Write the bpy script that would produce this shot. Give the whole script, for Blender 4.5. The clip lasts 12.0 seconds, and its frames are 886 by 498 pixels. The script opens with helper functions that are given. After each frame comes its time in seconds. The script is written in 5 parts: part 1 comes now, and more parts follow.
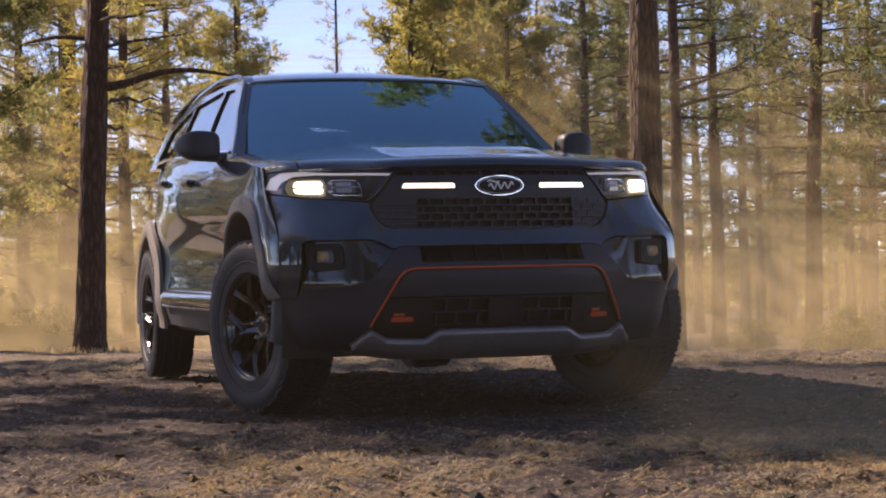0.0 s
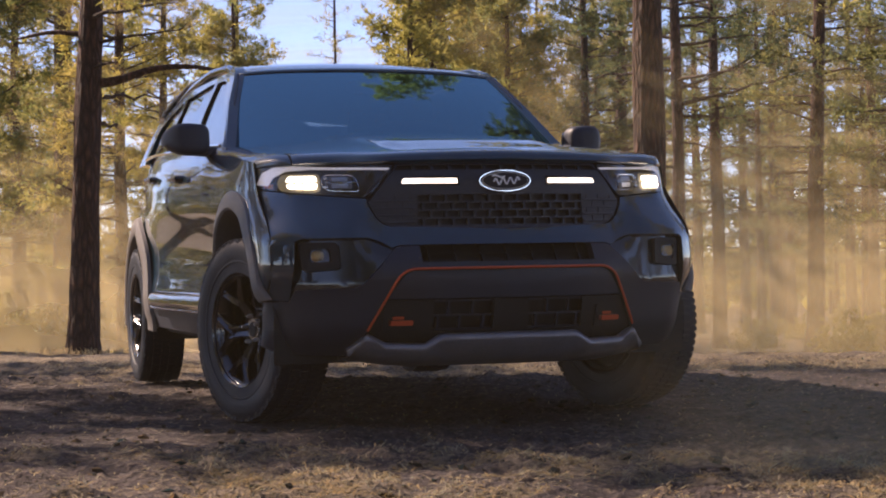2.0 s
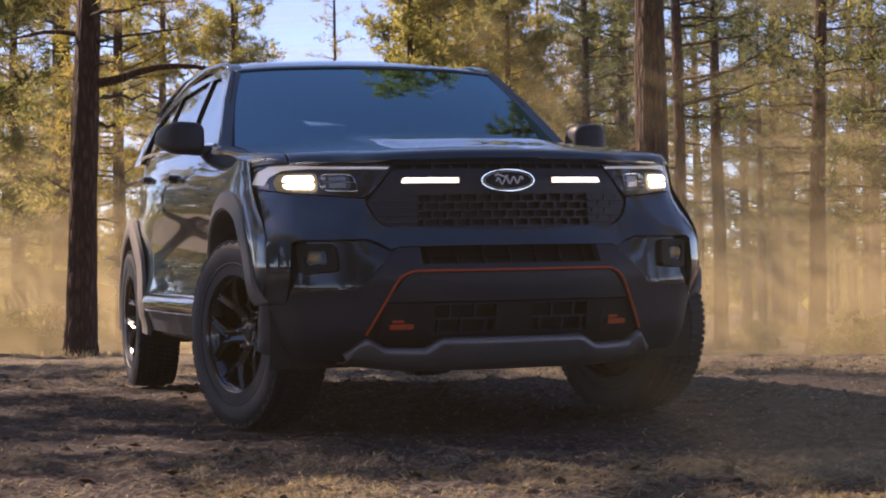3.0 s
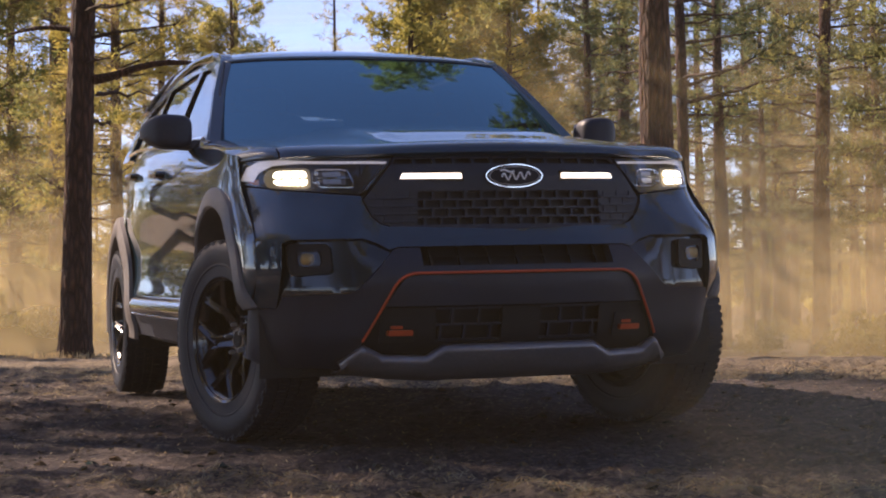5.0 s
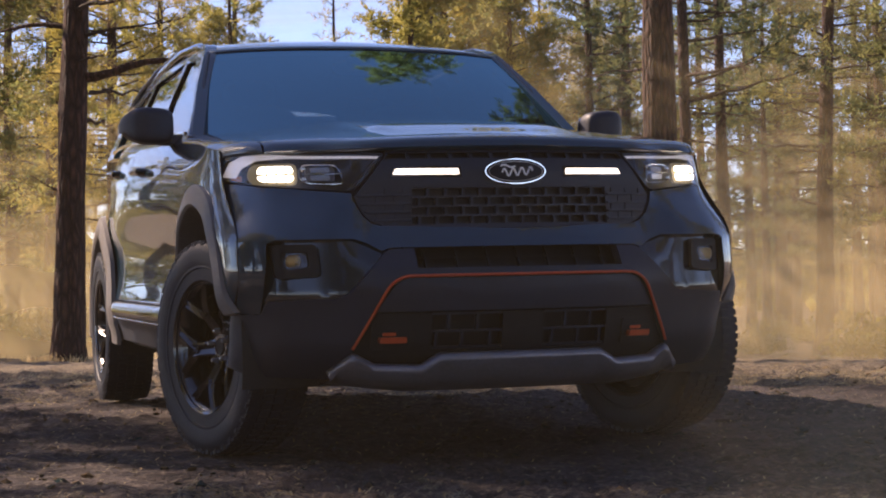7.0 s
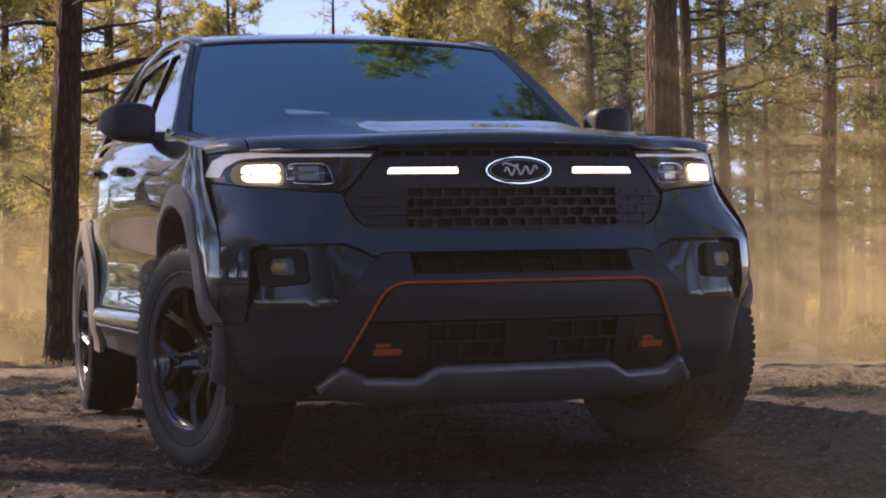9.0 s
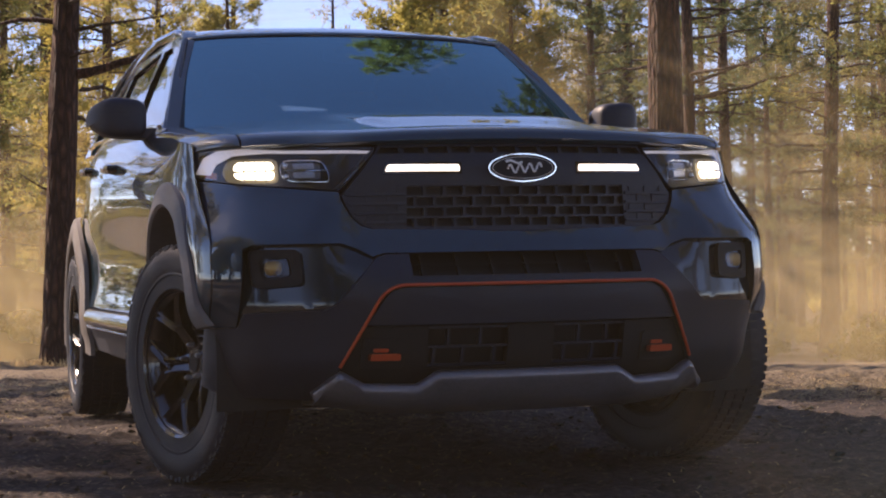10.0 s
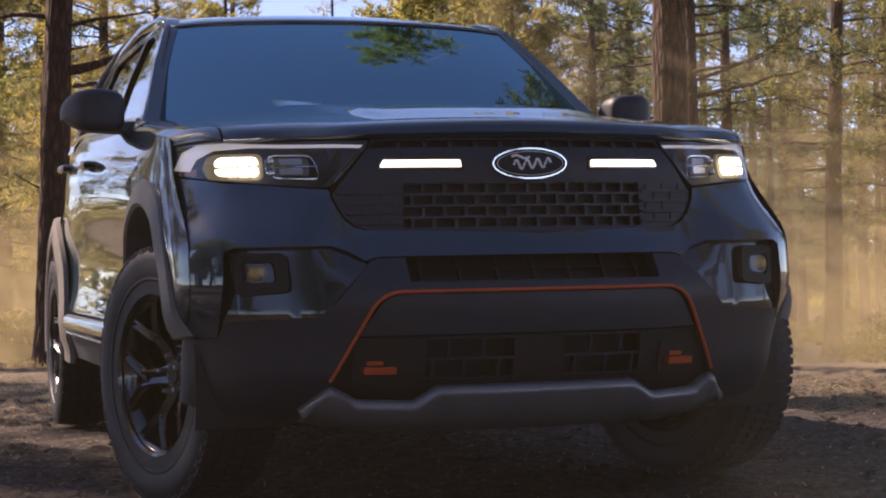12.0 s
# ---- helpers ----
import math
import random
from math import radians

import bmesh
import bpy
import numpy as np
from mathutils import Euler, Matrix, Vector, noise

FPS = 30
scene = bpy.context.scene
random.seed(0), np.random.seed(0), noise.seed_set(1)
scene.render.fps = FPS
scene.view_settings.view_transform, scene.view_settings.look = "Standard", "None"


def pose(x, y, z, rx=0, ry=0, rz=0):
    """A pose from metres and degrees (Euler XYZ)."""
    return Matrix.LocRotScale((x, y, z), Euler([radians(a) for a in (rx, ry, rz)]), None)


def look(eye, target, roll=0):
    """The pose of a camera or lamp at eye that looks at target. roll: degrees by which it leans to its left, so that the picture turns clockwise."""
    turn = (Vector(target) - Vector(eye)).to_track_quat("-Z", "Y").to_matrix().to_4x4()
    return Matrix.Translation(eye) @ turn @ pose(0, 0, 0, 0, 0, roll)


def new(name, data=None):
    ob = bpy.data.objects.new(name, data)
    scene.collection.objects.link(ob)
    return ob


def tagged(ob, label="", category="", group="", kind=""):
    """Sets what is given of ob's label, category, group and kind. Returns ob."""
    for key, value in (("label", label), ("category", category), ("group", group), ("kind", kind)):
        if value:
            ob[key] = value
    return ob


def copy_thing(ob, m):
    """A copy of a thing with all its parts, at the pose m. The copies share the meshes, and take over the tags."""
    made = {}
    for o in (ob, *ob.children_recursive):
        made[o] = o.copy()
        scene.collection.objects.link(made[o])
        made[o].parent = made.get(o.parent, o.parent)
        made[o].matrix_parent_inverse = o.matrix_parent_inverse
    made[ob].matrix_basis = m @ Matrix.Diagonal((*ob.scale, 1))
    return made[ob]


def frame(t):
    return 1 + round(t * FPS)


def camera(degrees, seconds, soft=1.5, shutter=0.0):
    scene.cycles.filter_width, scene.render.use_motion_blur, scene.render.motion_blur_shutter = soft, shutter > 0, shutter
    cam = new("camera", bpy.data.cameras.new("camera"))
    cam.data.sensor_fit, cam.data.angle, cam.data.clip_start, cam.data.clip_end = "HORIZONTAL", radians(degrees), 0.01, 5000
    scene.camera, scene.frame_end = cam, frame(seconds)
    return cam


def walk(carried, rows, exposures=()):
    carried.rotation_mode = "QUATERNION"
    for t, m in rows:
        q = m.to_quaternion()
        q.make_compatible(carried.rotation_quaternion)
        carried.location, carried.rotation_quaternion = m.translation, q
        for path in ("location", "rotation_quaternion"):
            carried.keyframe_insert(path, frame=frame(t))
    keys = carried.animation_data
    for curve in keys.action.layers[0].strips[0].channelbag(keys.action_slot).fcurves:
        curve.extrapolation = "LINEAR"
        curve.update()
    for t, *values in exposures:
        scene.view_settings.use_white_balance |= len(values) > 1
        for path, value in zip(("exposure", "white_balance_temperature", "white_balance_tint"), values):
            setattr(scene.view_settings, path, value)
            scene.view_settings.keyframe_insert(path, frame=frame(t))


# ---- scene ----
cam = camera(27.95, 12.0, soft=2.0)
# seconds, eye x, y, z, yaw, pitch, roll; the origin is on the ground below the front badge of the car
ROWS = [
    (0.0, -2.5025, -7.0544, 0.6373, -17.636, 0.565, 1.167),
    (0.5, -2.4725, -6.9487, 0.6369, -17.653, 0.576, 1.147),
    (1.0, -2.4401, -6.8421, 0.6376, -17.655, 0.570, 1.134),
    (1.5, -2.4103, -6.7312, 0.6383, -17.671, 0.559, 1.103),
    (2.0, -2.3800, -6.6290, 0.6395, -17.674, 0.559, 1.098),
    (2.5, -2.3504, -6.5268, 0.6433, -17.682, 0.560, 1.118),
    (3.0, -2.3190, -6.4261, 0.6438, -17.668, 0.592, 1.104),
    (5.0, -2.1868, -6.0002, 0.6521, -17.643, 0.575, 1.097),
    (5.5, -2.1510, -5.8998, 0.6522, -17.625, 0.577, 1.117),
    (6.0, -2.1156, -5.7985, 0.6522, -17.626, 0.586, 1.133),
    (6.5, -2.0761, -5.6899, 0.6530, -17.622, 0.599, 1.155),
    (7.0, -2.0397, -5.5922, 0.6571, -17.612, 0.596, 1.169),
    (9.0, -1.9067, -5.2016, 0.6748, -17.594, 0.609, 1.157),
    (9.5, -1.8722, -5.0904, 0.6775, -17.598, 0.607, 1.154),
    (10.0, -1.8406, -4.9882, 0.6810, -17.590, 0.590, 1.142),
    (10.5, -1.8085, -4.8831, 0.6839, -17.589, 0.580, 1.118),
    (11.0, -1.7757, -4.7793, 0.6886, -17.591, 0.560, 1.125),
    (11.5, -1.7408, -4.6742, 0.6922, -17.576, 0.564, 1.140),
    (12.0, -1.7032, -4.5611, 0.6982, -17.577, 0.544, 1.126),
]
walk(cam, [(t, pose(x, y, z, 90 + pitch, roll, yaw)) for t, x, y, z, yaw, pitch, roll in ROWS], exposures=[(0.0, 0.97, 7150, 30), (12.0, 0.97, 7150, 30)])

# ---------------------------------------------------------------- light
SUN_EL, SUN_FROM = radians(36), Vector((-0.66, 0.75))
world = bpy.data.worlds.new("sky")
scene.world = world
world.use_nodes = True
wn = world.node_tree.nodes
sky = wn.new("ShaderNodeTexSky")
sky.sky_type, sky.sun_disc, sky.sun_elevation = "NISHITA", False, SUN_EL
sky.sun_rotation = math.atan2(SUN_FROM.x, SUN_FROM.y)
sky.air_density, sky.dust_density, sky.ozone_density, sky.altitude = 0.75, 0.05, 2.6, 2600
wn["Background"].inputs[1].default_value = 0.122
world.node_tree.links.new(sky.outputs[0], wn["Background"].inputs[0])
sun_data = bpy.data.lights.new("sun", "SUN")
sun_data.energy, sun_data.angle, sun_data.color = 5.0, radians(0.6), (1.0, 0.86, 0.66)
sun = new("sun", sun_data)
sun.matrix_world = look((0, 0, 0), (-SUN_FROM.x * math.cos(SUN_EL), -SUN_FROM.y * math.cos(SUN_EL), -math.sin(SUN_EL)))


# ---------------------------------------------------------------- materials
def shader(name, base, rough=0.5, metal=0.0, coat=0.0, vary=0.0, size=20.0, bump=0.0, bump_size=200.0, emit=None, strength=0.0, coat_ior=1.5, spec=0.5):
    """A surface with two scales of colour change and fine relief."""
    m = bpy.data.materials.new(name)
    m.use_nodes = True
    n, l = m.node_tree.nodes, m.node_tree.links
    b = n["Principled BSDF"]
    b.inputs["Base Color"].default_value = (*base, 1)
    b.inputs["Roughness"].default_value = rough
    b.inputs["Metallic"].default_value = metal
    b.inputs["Coat Weight"].default_value = coat
    b.inputs["Coat Roughness"].default_value = 0.015
    b.inputs["Coat IOR"].default_value = coat_ior
    b.inputs["Specular IOR Level"].default_value = spec
    if emit:
        b.inputs["Emission Color"].default_value = (*emit, 1)
        b.inputs["Emission Strength"].default_value = strength
    tc = n.new("ShaderNodeTexCoord")
    if vary:
        a, c = n.new("ShaderNodeTexNoise"), n.new("ShaderNodeTexNoise")
        a.inputs["Scale"].default_value, c.inputs["Scale"].default_value = size, size * 9
        a.inputs["Detail"].default_value = c.inputs["Detail"].default_value = 4
        add = n.new("ShaderNodeMath")
        add.operation = "ADD"
        ramp = n.new("ShaderNodeMapRange")
        ramp.inputs["From Min"].default_value, ramp.inputs["From Max"].default_value = 0.7, 1.3
        ramp.inputs["To Min"].default_value, ramp.inputs["To Max"].default_value = 1 - vary, 1 + vary
        mul = n.new("ShaderNodeVectorMath")
        mul.operation = "SCALE"
        mul.inputs[0].default_value = base
        for t in (a, c):
            l.new(tc.outputs["Object"], t.inputs["Vector"])
        l.new(a.outputs[0], add.inputs[0])
        l.new(c.outputs[0], add.inputs[1])
        l.new(add.outputs[0], ramp.inputs[0])
        l.new(ramp.outputs[0], mul.inputs["Scale"])
        l.new(mul.outputs[0], b.inputs["Base Color"])
        rr = n.new("ShaderNodeMapRange")
        rr.inputs["To Min"].default_value, rr.inputs["To Max"].default_value = max(0, rough - 0.3 * vary), min(1, rough + 0.3 * vary)
        l.new(a.outputs[0], rr.inputs[0])
        l.new(rr.outputs[0], b.inputs["Roughness"])
    if bump:
        t, bn = n.new("ShaderNodeTexNoise"), n.new("ShaderNodeBump")
        t.inputs["Scale"].default_value, t.inputs["Detail"].default_value = bump_size, 3
        bn.inputs["Strength"].default_value, bn.inputs["Distance"].default_value = bump, 1.0 / bump_size
        l.new(tc.outputs["Object"], t.inputs["Vector"])
        l.new(t.outputs[0], bn.inputs["Height"])
        l.new(bn.outputs[0], b.inputs["Normal"])
    return m


def pane(name, tint, rough=0.0, sheen=0.04, cast=(1, 1, 1)):
    """Thin glass: tinted see-through with a mirror sheen."""
    m = bpy.data.materials.new(name)
    m.use_nodes = True
    n, l = m.node_tree.nodes, m.node_tree.links
    n.remove(n["Principled BSDF"])
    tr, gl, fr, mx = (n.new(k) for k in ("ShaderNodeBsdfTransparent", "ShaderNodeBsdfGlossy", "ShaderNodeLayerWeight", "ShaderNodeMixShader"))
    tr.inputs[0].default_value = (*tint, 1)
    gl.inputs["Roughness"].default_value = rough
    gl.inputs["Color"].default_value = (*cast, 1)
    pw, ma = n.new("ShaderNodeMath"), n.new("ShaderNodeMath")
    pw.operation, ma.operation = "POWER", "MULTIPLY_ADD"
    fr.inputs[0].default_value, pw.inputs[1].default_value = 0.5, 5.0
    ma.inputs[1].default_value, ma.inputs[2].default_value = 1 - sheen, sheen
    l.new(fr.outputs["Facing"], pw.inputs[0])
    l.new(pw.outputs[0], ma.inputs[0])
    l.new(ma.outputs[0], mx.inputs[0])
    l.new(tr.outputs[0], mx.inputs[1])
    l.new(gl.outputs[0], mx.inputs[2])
    l.new(mx.outputs[0], n["Material Output"].inputs[0])
    return m


def leaf_shader(name, base, glow, spread):
    """Needles: light shines through; each tree and each tuft has its own tone."""
    m = bpy.data.materials.new(name)
    m.use_nodes = True
    n, l = m.node_tree.nodes, m.node_tree.links
    n.remove(n["Principled BSDF"])
    df, tl, mx = n.new("ShaderNodeBsdfDiffuse"), n.new("ShaderNodeBsdfTranslucent"), n.new("ShaderNodeMixShader")
    info, geo, tc, no = n.new("ShaderNodeObjectInfo"), n.new("ShaderNodeNewGeometry"), n.new("ShaderNodeTexCoord"), n.new("ShaderNodeTexNoise")
    no.inputs["Scale"].default_value = 0.9
    l.new(tc.outputs["Object"], no.inputs["Vector"])
    s1, s2 = n.new("ShaderNodeMath"), n.new("ShaderNodeMath")
    s1.operation = s2.operation = "ADD"
    l.new(info.outputs["Random"], s1.inputs[0])
    l.new(geo.outputs["Random Per Island"], s1.inputs[1])
    l.new(s1.outputs[0], s2.inputs[0])
    l.new(no.outputs[0], s2.inputs[1])
    mr = n.new("ShaderNodeMapRange")
    mr.inputs["From Min"].default_value, mr.inputs["From Max"].default_value = 0.7, 2.3
    l.new(s2.outputs[0], mr.inputs[0])
    for shade, col in ((df, base), (tl, glow)):
        mix = n.new("ShaderNodeMix")
        mix.data_type = "RGBA"
        mix.inputs[6].default_value = (col[0] * (1 - spread), col[1] * (1 - 0.6 * spread), col[2] * (1 - 0.3 * spread), 1)
        mix.inputs[7].default_value = (col[0] * (1 + spread), col[1] * (1 + 0.6 * spread), col[2], 1)
        l.new(mr.outputs[0], mix.inputs[0])
        l.new(mix.outputs[2], shade.inputs[0])
    mx.inputs[0].default_value = 0.55
    l.new(df.outputs[0], mx.inputs[1])
    l.new(tl.outputs[0], mx.inputs[2])
    l.new(mx.outputs[0], n["Material Output"].inputs[0])
    return m


def bark_shader(name, dark, light):
    m = bpy.data.materials.new(name)
    m.use_nodes = True
    n, l = m.node_tree.nodes, m.node_tree.links
    b = n["Principled BSDF"]
    b.inputs["Roughness"].default_value = 0.9
    tc, mp, vo, no, mix, bu, mu = (n.new(k) for k in ("ShaderNodeTexCoord", "ShaderNodeMapping", "ShaderNodeTexVoronoi", "ShaderNodeTexNoise", "ShaderNodeMix", "ShaderNodeBump", "ShaderNodeMath"))
    mp.inputs["Scale"].default_value = (14, 14, 3.2)
    vo.feature = "DISTANCE_TO_EDGE"
    vo.inputs["Scale"].default_value, no.inputs["Scale"].default_value, no.inputs["Detail"].default_value = 1.0, 9.0, 6
    mix.data_type = "RGBA"
    mix.inputs[6].default_value, mix.inputs[7].default_value = (*dark, 1), (*light, 1)
    mu.operation = "MULTIPLY"
    l.new(tc.outputs["Object"], mp.inputs[0])
    l.new(mp.outputs[0], vo.inputs["Vector"])
    l.new(tc.outputs["Object"], no.inputs["Vector"])
    l.new(vo.outputs["Distance"], mu.inputs[0])
    mu.inputs[1].default_value = 3.0
    m2 = n.new("ShaderNodeMath")
    m2.operation, m2.use_clamp = "MULTIPLY", True
    l.new(mu.outputs[0], m2.inputs[0])
    l.new(no.outputs[0], m2.inputs[1])
    l.new(m2.outputs[0], mix.inputs[0])
    l.new(mix.outputs[2], b.inputs["Base Color"])
    bu.inputs["Strength"].default_value, bu.inputs["Distance"].default_value = 0.9, 0.03
    l.new(mu.outputs[0], bu.inputs["Height"])
    l.new(bu.outputs[0], b.inputs["Normal"])
    return m


def soil_shader():
    """Dry earth with needle litter: brown soil, straw-coloured patches, fine grit."""
    m = bpy.data.materials.new("forest_soil")
    m.use_nodes = True
    n, l = m.node_tree.nodes, m.node_tree.links
    b = n["Principled BSDF"]
    b.inputs["Roughness"].default_value = 0.95
    tc = n.new("ShaderNodeTexCoord")
    big, mid, fine = (n.new("ShaderNodeTexNoise") for _ in range(3))
    for t, s, d in ((big, 0.55, 5), (mid, 5.0, 6), (fine, 30.0, 6)):
        t.inputs["Scale"].default_value, t.inputs["Detail"].default_value, t.inputs["Roughness"].default_value = s, d, 0.65
        l.new(tc.outputs["Object"], t.inputs["Vector"])
    a, c = n.new("ShaderNodeMix"), n.new("ShaderNodeMix")
    a.data_type = c.data_type = "RGBA"
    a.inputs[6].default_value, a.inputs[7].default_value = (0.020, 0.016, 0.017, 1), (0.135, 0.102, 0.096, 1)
    c.inputs[7].default_value = (0.31, 0.245, 0.165, 1)
    r1, r2 = n.new("ShaderNodeMapRange"), n.new("ShaderNodeMapRange")
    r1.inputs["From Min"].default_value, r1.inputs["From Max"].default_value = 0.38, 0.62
    r2.inputs["From Min"].default_value, r2.inputs["From Max"].default_value = 0.76, 0.98
    r2.inputs["To Max"].default_value = 0.85
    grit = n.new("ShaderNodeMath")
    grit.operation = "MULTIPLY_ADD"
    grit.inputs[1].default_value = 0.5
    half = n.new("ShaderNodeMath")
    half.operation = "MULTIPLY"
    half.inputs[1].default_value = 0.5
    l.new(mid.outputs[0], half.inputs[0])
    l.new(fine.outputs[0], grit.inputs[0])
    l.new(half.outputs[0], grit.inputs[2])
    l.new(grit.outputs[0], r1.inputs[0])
    mul = n.new("ShaderNodeMath")
    mul.operation = "ADD"
    hb = n.new("ShaderNodeMath")
    hb.operation = "MULTIPLY_ADD"
    hb.inputs[1].default_value, hb.inputs[2].default_value = 1.1, 0.0
    l.new(fine.outputs[0], hb.inputs[0])
    h2 = n.new("ShaderNodeMath")
    h2.operation = "MULTIPLY_ADD"
    h2.inputs[1].default_value, h2.inputs[2].default_value = 0.3, 0.0
    l.new(big.outputs[0], h2.inputs[0])
    l.new(hb.outputs[0], mul.inputs[0])
    l.new(h2.outputs[0], mul.inputs[1])
    cov, far, got = n.new("ShaderNodeAttribute"), n.new("ShaderNodeAttribute"), n.new("ShaderNodeMath")
    cov.attribute_name, far.attribute_name = "cover", "clearing"
    got.operation = "MULTIPLY_ADD"
    got.inputs[1].default_value = 0.26
    l.new(cov.outputs["Fac"], got.inputs[0])
    l.new(mul.outputs[0], got.inputs[2])
    l.new(got.outputs[0], r2.inputs[0])
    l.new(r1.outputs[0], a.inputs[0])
    l.new(a.outputs[2], c.inputs[6])
    l.new(r2.outputs[0], c.inputs[0])
    # past the crest, sunlit haze is put into the soil as a paler colour
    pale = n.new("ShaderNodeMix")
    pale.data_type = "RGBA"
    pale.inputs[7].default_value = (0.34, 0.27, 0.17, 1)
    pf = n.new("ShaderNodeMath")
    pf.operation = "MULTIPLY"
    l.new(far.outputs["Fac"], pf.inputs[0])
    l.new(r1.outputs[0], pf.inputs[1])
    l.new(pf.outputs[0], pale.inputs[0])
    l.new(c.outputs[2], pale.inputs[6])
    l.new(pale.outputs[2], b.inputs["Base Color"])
    bu, hs = n.new("ShaderNodeBump"), n.new("ShaderNodeMath")
    hs.operation = "ADD"
    l.new(mid.outputs[0], hs.inputs[0])
    l.new(fine.outputs[0], hs.inputs[1])
    l.new(hs.outputs[0], bu.inputs["Height"])
    bu.inputs["Strength"].default_value, bu.inputs["Distance"].default_value = 1.0, 0.10
    l.new(bu.outputs[0], b.inputs["Normal"])
    return m


PAINT = shader("dark_green_paint", (0.002, 0.026, 0.048), 0.35, 0.12, 1.0, 0.12, 3, coat_ior=1.78, spec=0.1)
GLOSS = shader("gloss_black_trim", (0.006, 0.007, 0.008), 0.12, 0.0, 0.6, 0.1, 5)
PIANO = shader("gloss_black_panel", (0.003, 0.014, 0.022), 0.08, 0.0, 0.0, 0.1, 5, spec=0.85)
CLAD = shader("grained_black_plastic", (0.008, 0.015, 0.032), 0.5, 0.0, 0.0, 0.18, 6, 0.25, 600, spec=0.55)
GREY = shader("grained_grey_plastic", (0.14, 0.128, 0.122), 0.5, 0.0, 0.0, 0.15, 6, 0.25, 600)
DARK = shader("black_cavity_plastic", (0.005, 0.006, 0.009), 0.7, 0.0, 0.0, 0.2, 8)
SKID = shader("satin_grey_metal_paint", (0.19, 0.187, 0.21), 0.30, 0.5, 0.0, 0.12, 9, 0.1, 300)
CHROME = shader("chrome", (0.72, 0.72, 0.74), 0.09, 1.0, 0.0, 0.06, 20)
DISC = shader("dull_brake_iron", (0.05, 0.048, 0.046), 0.5, 0.8, 0.0, 0.2, 30)
LEDGE = shader("bright_satin_ledge", (0.30, 0.30, 0.32), 0.20, 0.9, 0.0, 0.12, 20)
STEEL = shader("brushed_steel", (0.50, 0.50, 0.52), 0.3, 1.0, 0.0, 0.15, 30)
RIM = shader("gloss_black_alloy", (0.005, 0.006, 0.009), 0.2, 0.0, 0.9, 0.15, 12, spec=0.6)
RUBBER = shader("dusty_tyre_rubber", (0.006, 0.010, 0.021), 0.55, 0.0, 0.0, 0.3, 9, 0.3, 300, spec=0.32)
ORANGE = shader("orange_red_trim", (0.52, 0.075, 0.025), 0.4, 0.0, 0.3, 0.08, 12)
BADGE = shader("dark_blue_enamel", (0.003, 0.005, 0.014), 0.35, 0.0, 0.0, 0.05, 20, spec=0.2)
SILVER = shader("silver_print", (0.88, 0.88, 0.90), 0.35, 0.0, 0.0, 0.05, 20)
SEAT = shader("dark_seat_cloth", (0.025, 0.025, 0.028), 0.85, 0.0, 0.0, 0.2, 14)
# sky blue is put into the gloss colour, on top of what it mirrors
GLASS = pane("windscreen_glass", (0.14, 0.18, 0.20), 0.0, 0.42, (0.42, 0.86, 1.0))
SIDEGLASS = pane("tinted_side_glass", (0.10, 0.11, 0.12), 0.0, 0.12)
LENS = pane("clear_lamp_lens", (0.95, 0.96, 0.97), 0.0, 0.03)
AMBER = shader("amber_reflector", (0.55, 0.13, 0.03), 0.15, 0.0, 0.5, 0.1, 40)
FOG = shader("smoked_amber_bulb", (0.30, 0.19, 0.07), 0.3, 0.4, 0.2, 0.3, 40)
RED = shader("red_tail_lens", (0.35, 0.015, 0.012), 0.12, 0.0, 0.8, 0.1, 40)
LIT = shader("lit_headlamp", (0.9, 0.9, 0.8), 0.3, emit=(1.0, 0.94, 0.70), strength=2.6)
BAR = shader("lit_grille_bar", (0.9, 0.9, 0.85), 0.3, emit=(1.0, 0.93, 0.78), strength=1.3)
# faint emission stands in for the halo of lamp light in the bowl
BOWL = shader("glowing_lamp_bowl", (0.16, 0.14, 0.09), 0.3, 0.5, emit=(1.0, 0.90, 0.55), strength=0.05)
DRL = shader("white_light_guide", (0.85, 0.85, 0.86), 0.2, 0.0, 0.4, emit=(1.0, 0.98, 0.95), strength=0.13)
BARK = bark_shader("pine_bark", (0.026, 0.014, 0.011), (0.14, 0.066, 0.045))
TWIG = bark_shader("dead_branch_bark", (0.035, 0.022, 0.015), (0.10, 0.065, 0.045))
NEEDLE = leaf_shader("pine_needles", (0.072, 0.084, 0.032), (0.43, 0.40, 0.13), 0.5)
# the same needles coloured as if in shade, for pines on the right
SHADED_NEEDLE = leaf_shader("shaded_pine_needles", (0.055, 0.070, 0.036), (0.27, 0.28, 0.12), 0.5)
SHRUB = leaf_shader("shrub_leaves", (0.10, 0.11, 0.03), (0.42, 0.37, 0.07), 0.3)
STRAW = leaf_shader("dry_grass", (0.62, 0.53, 0.37), (0.34, 0.28, 0.18), 0.4)
LITTER = leaf_shader("needle_litter", (0.42, 0.34, 0.23), (0.24, 0.185, 0.11), 0.6)
STONE = leaf_shader("soil_crumbs", (0.26, 0.18, 0.125), (0.01, 0.008, 0.006), 0.8)
SOIL = soil_shader()


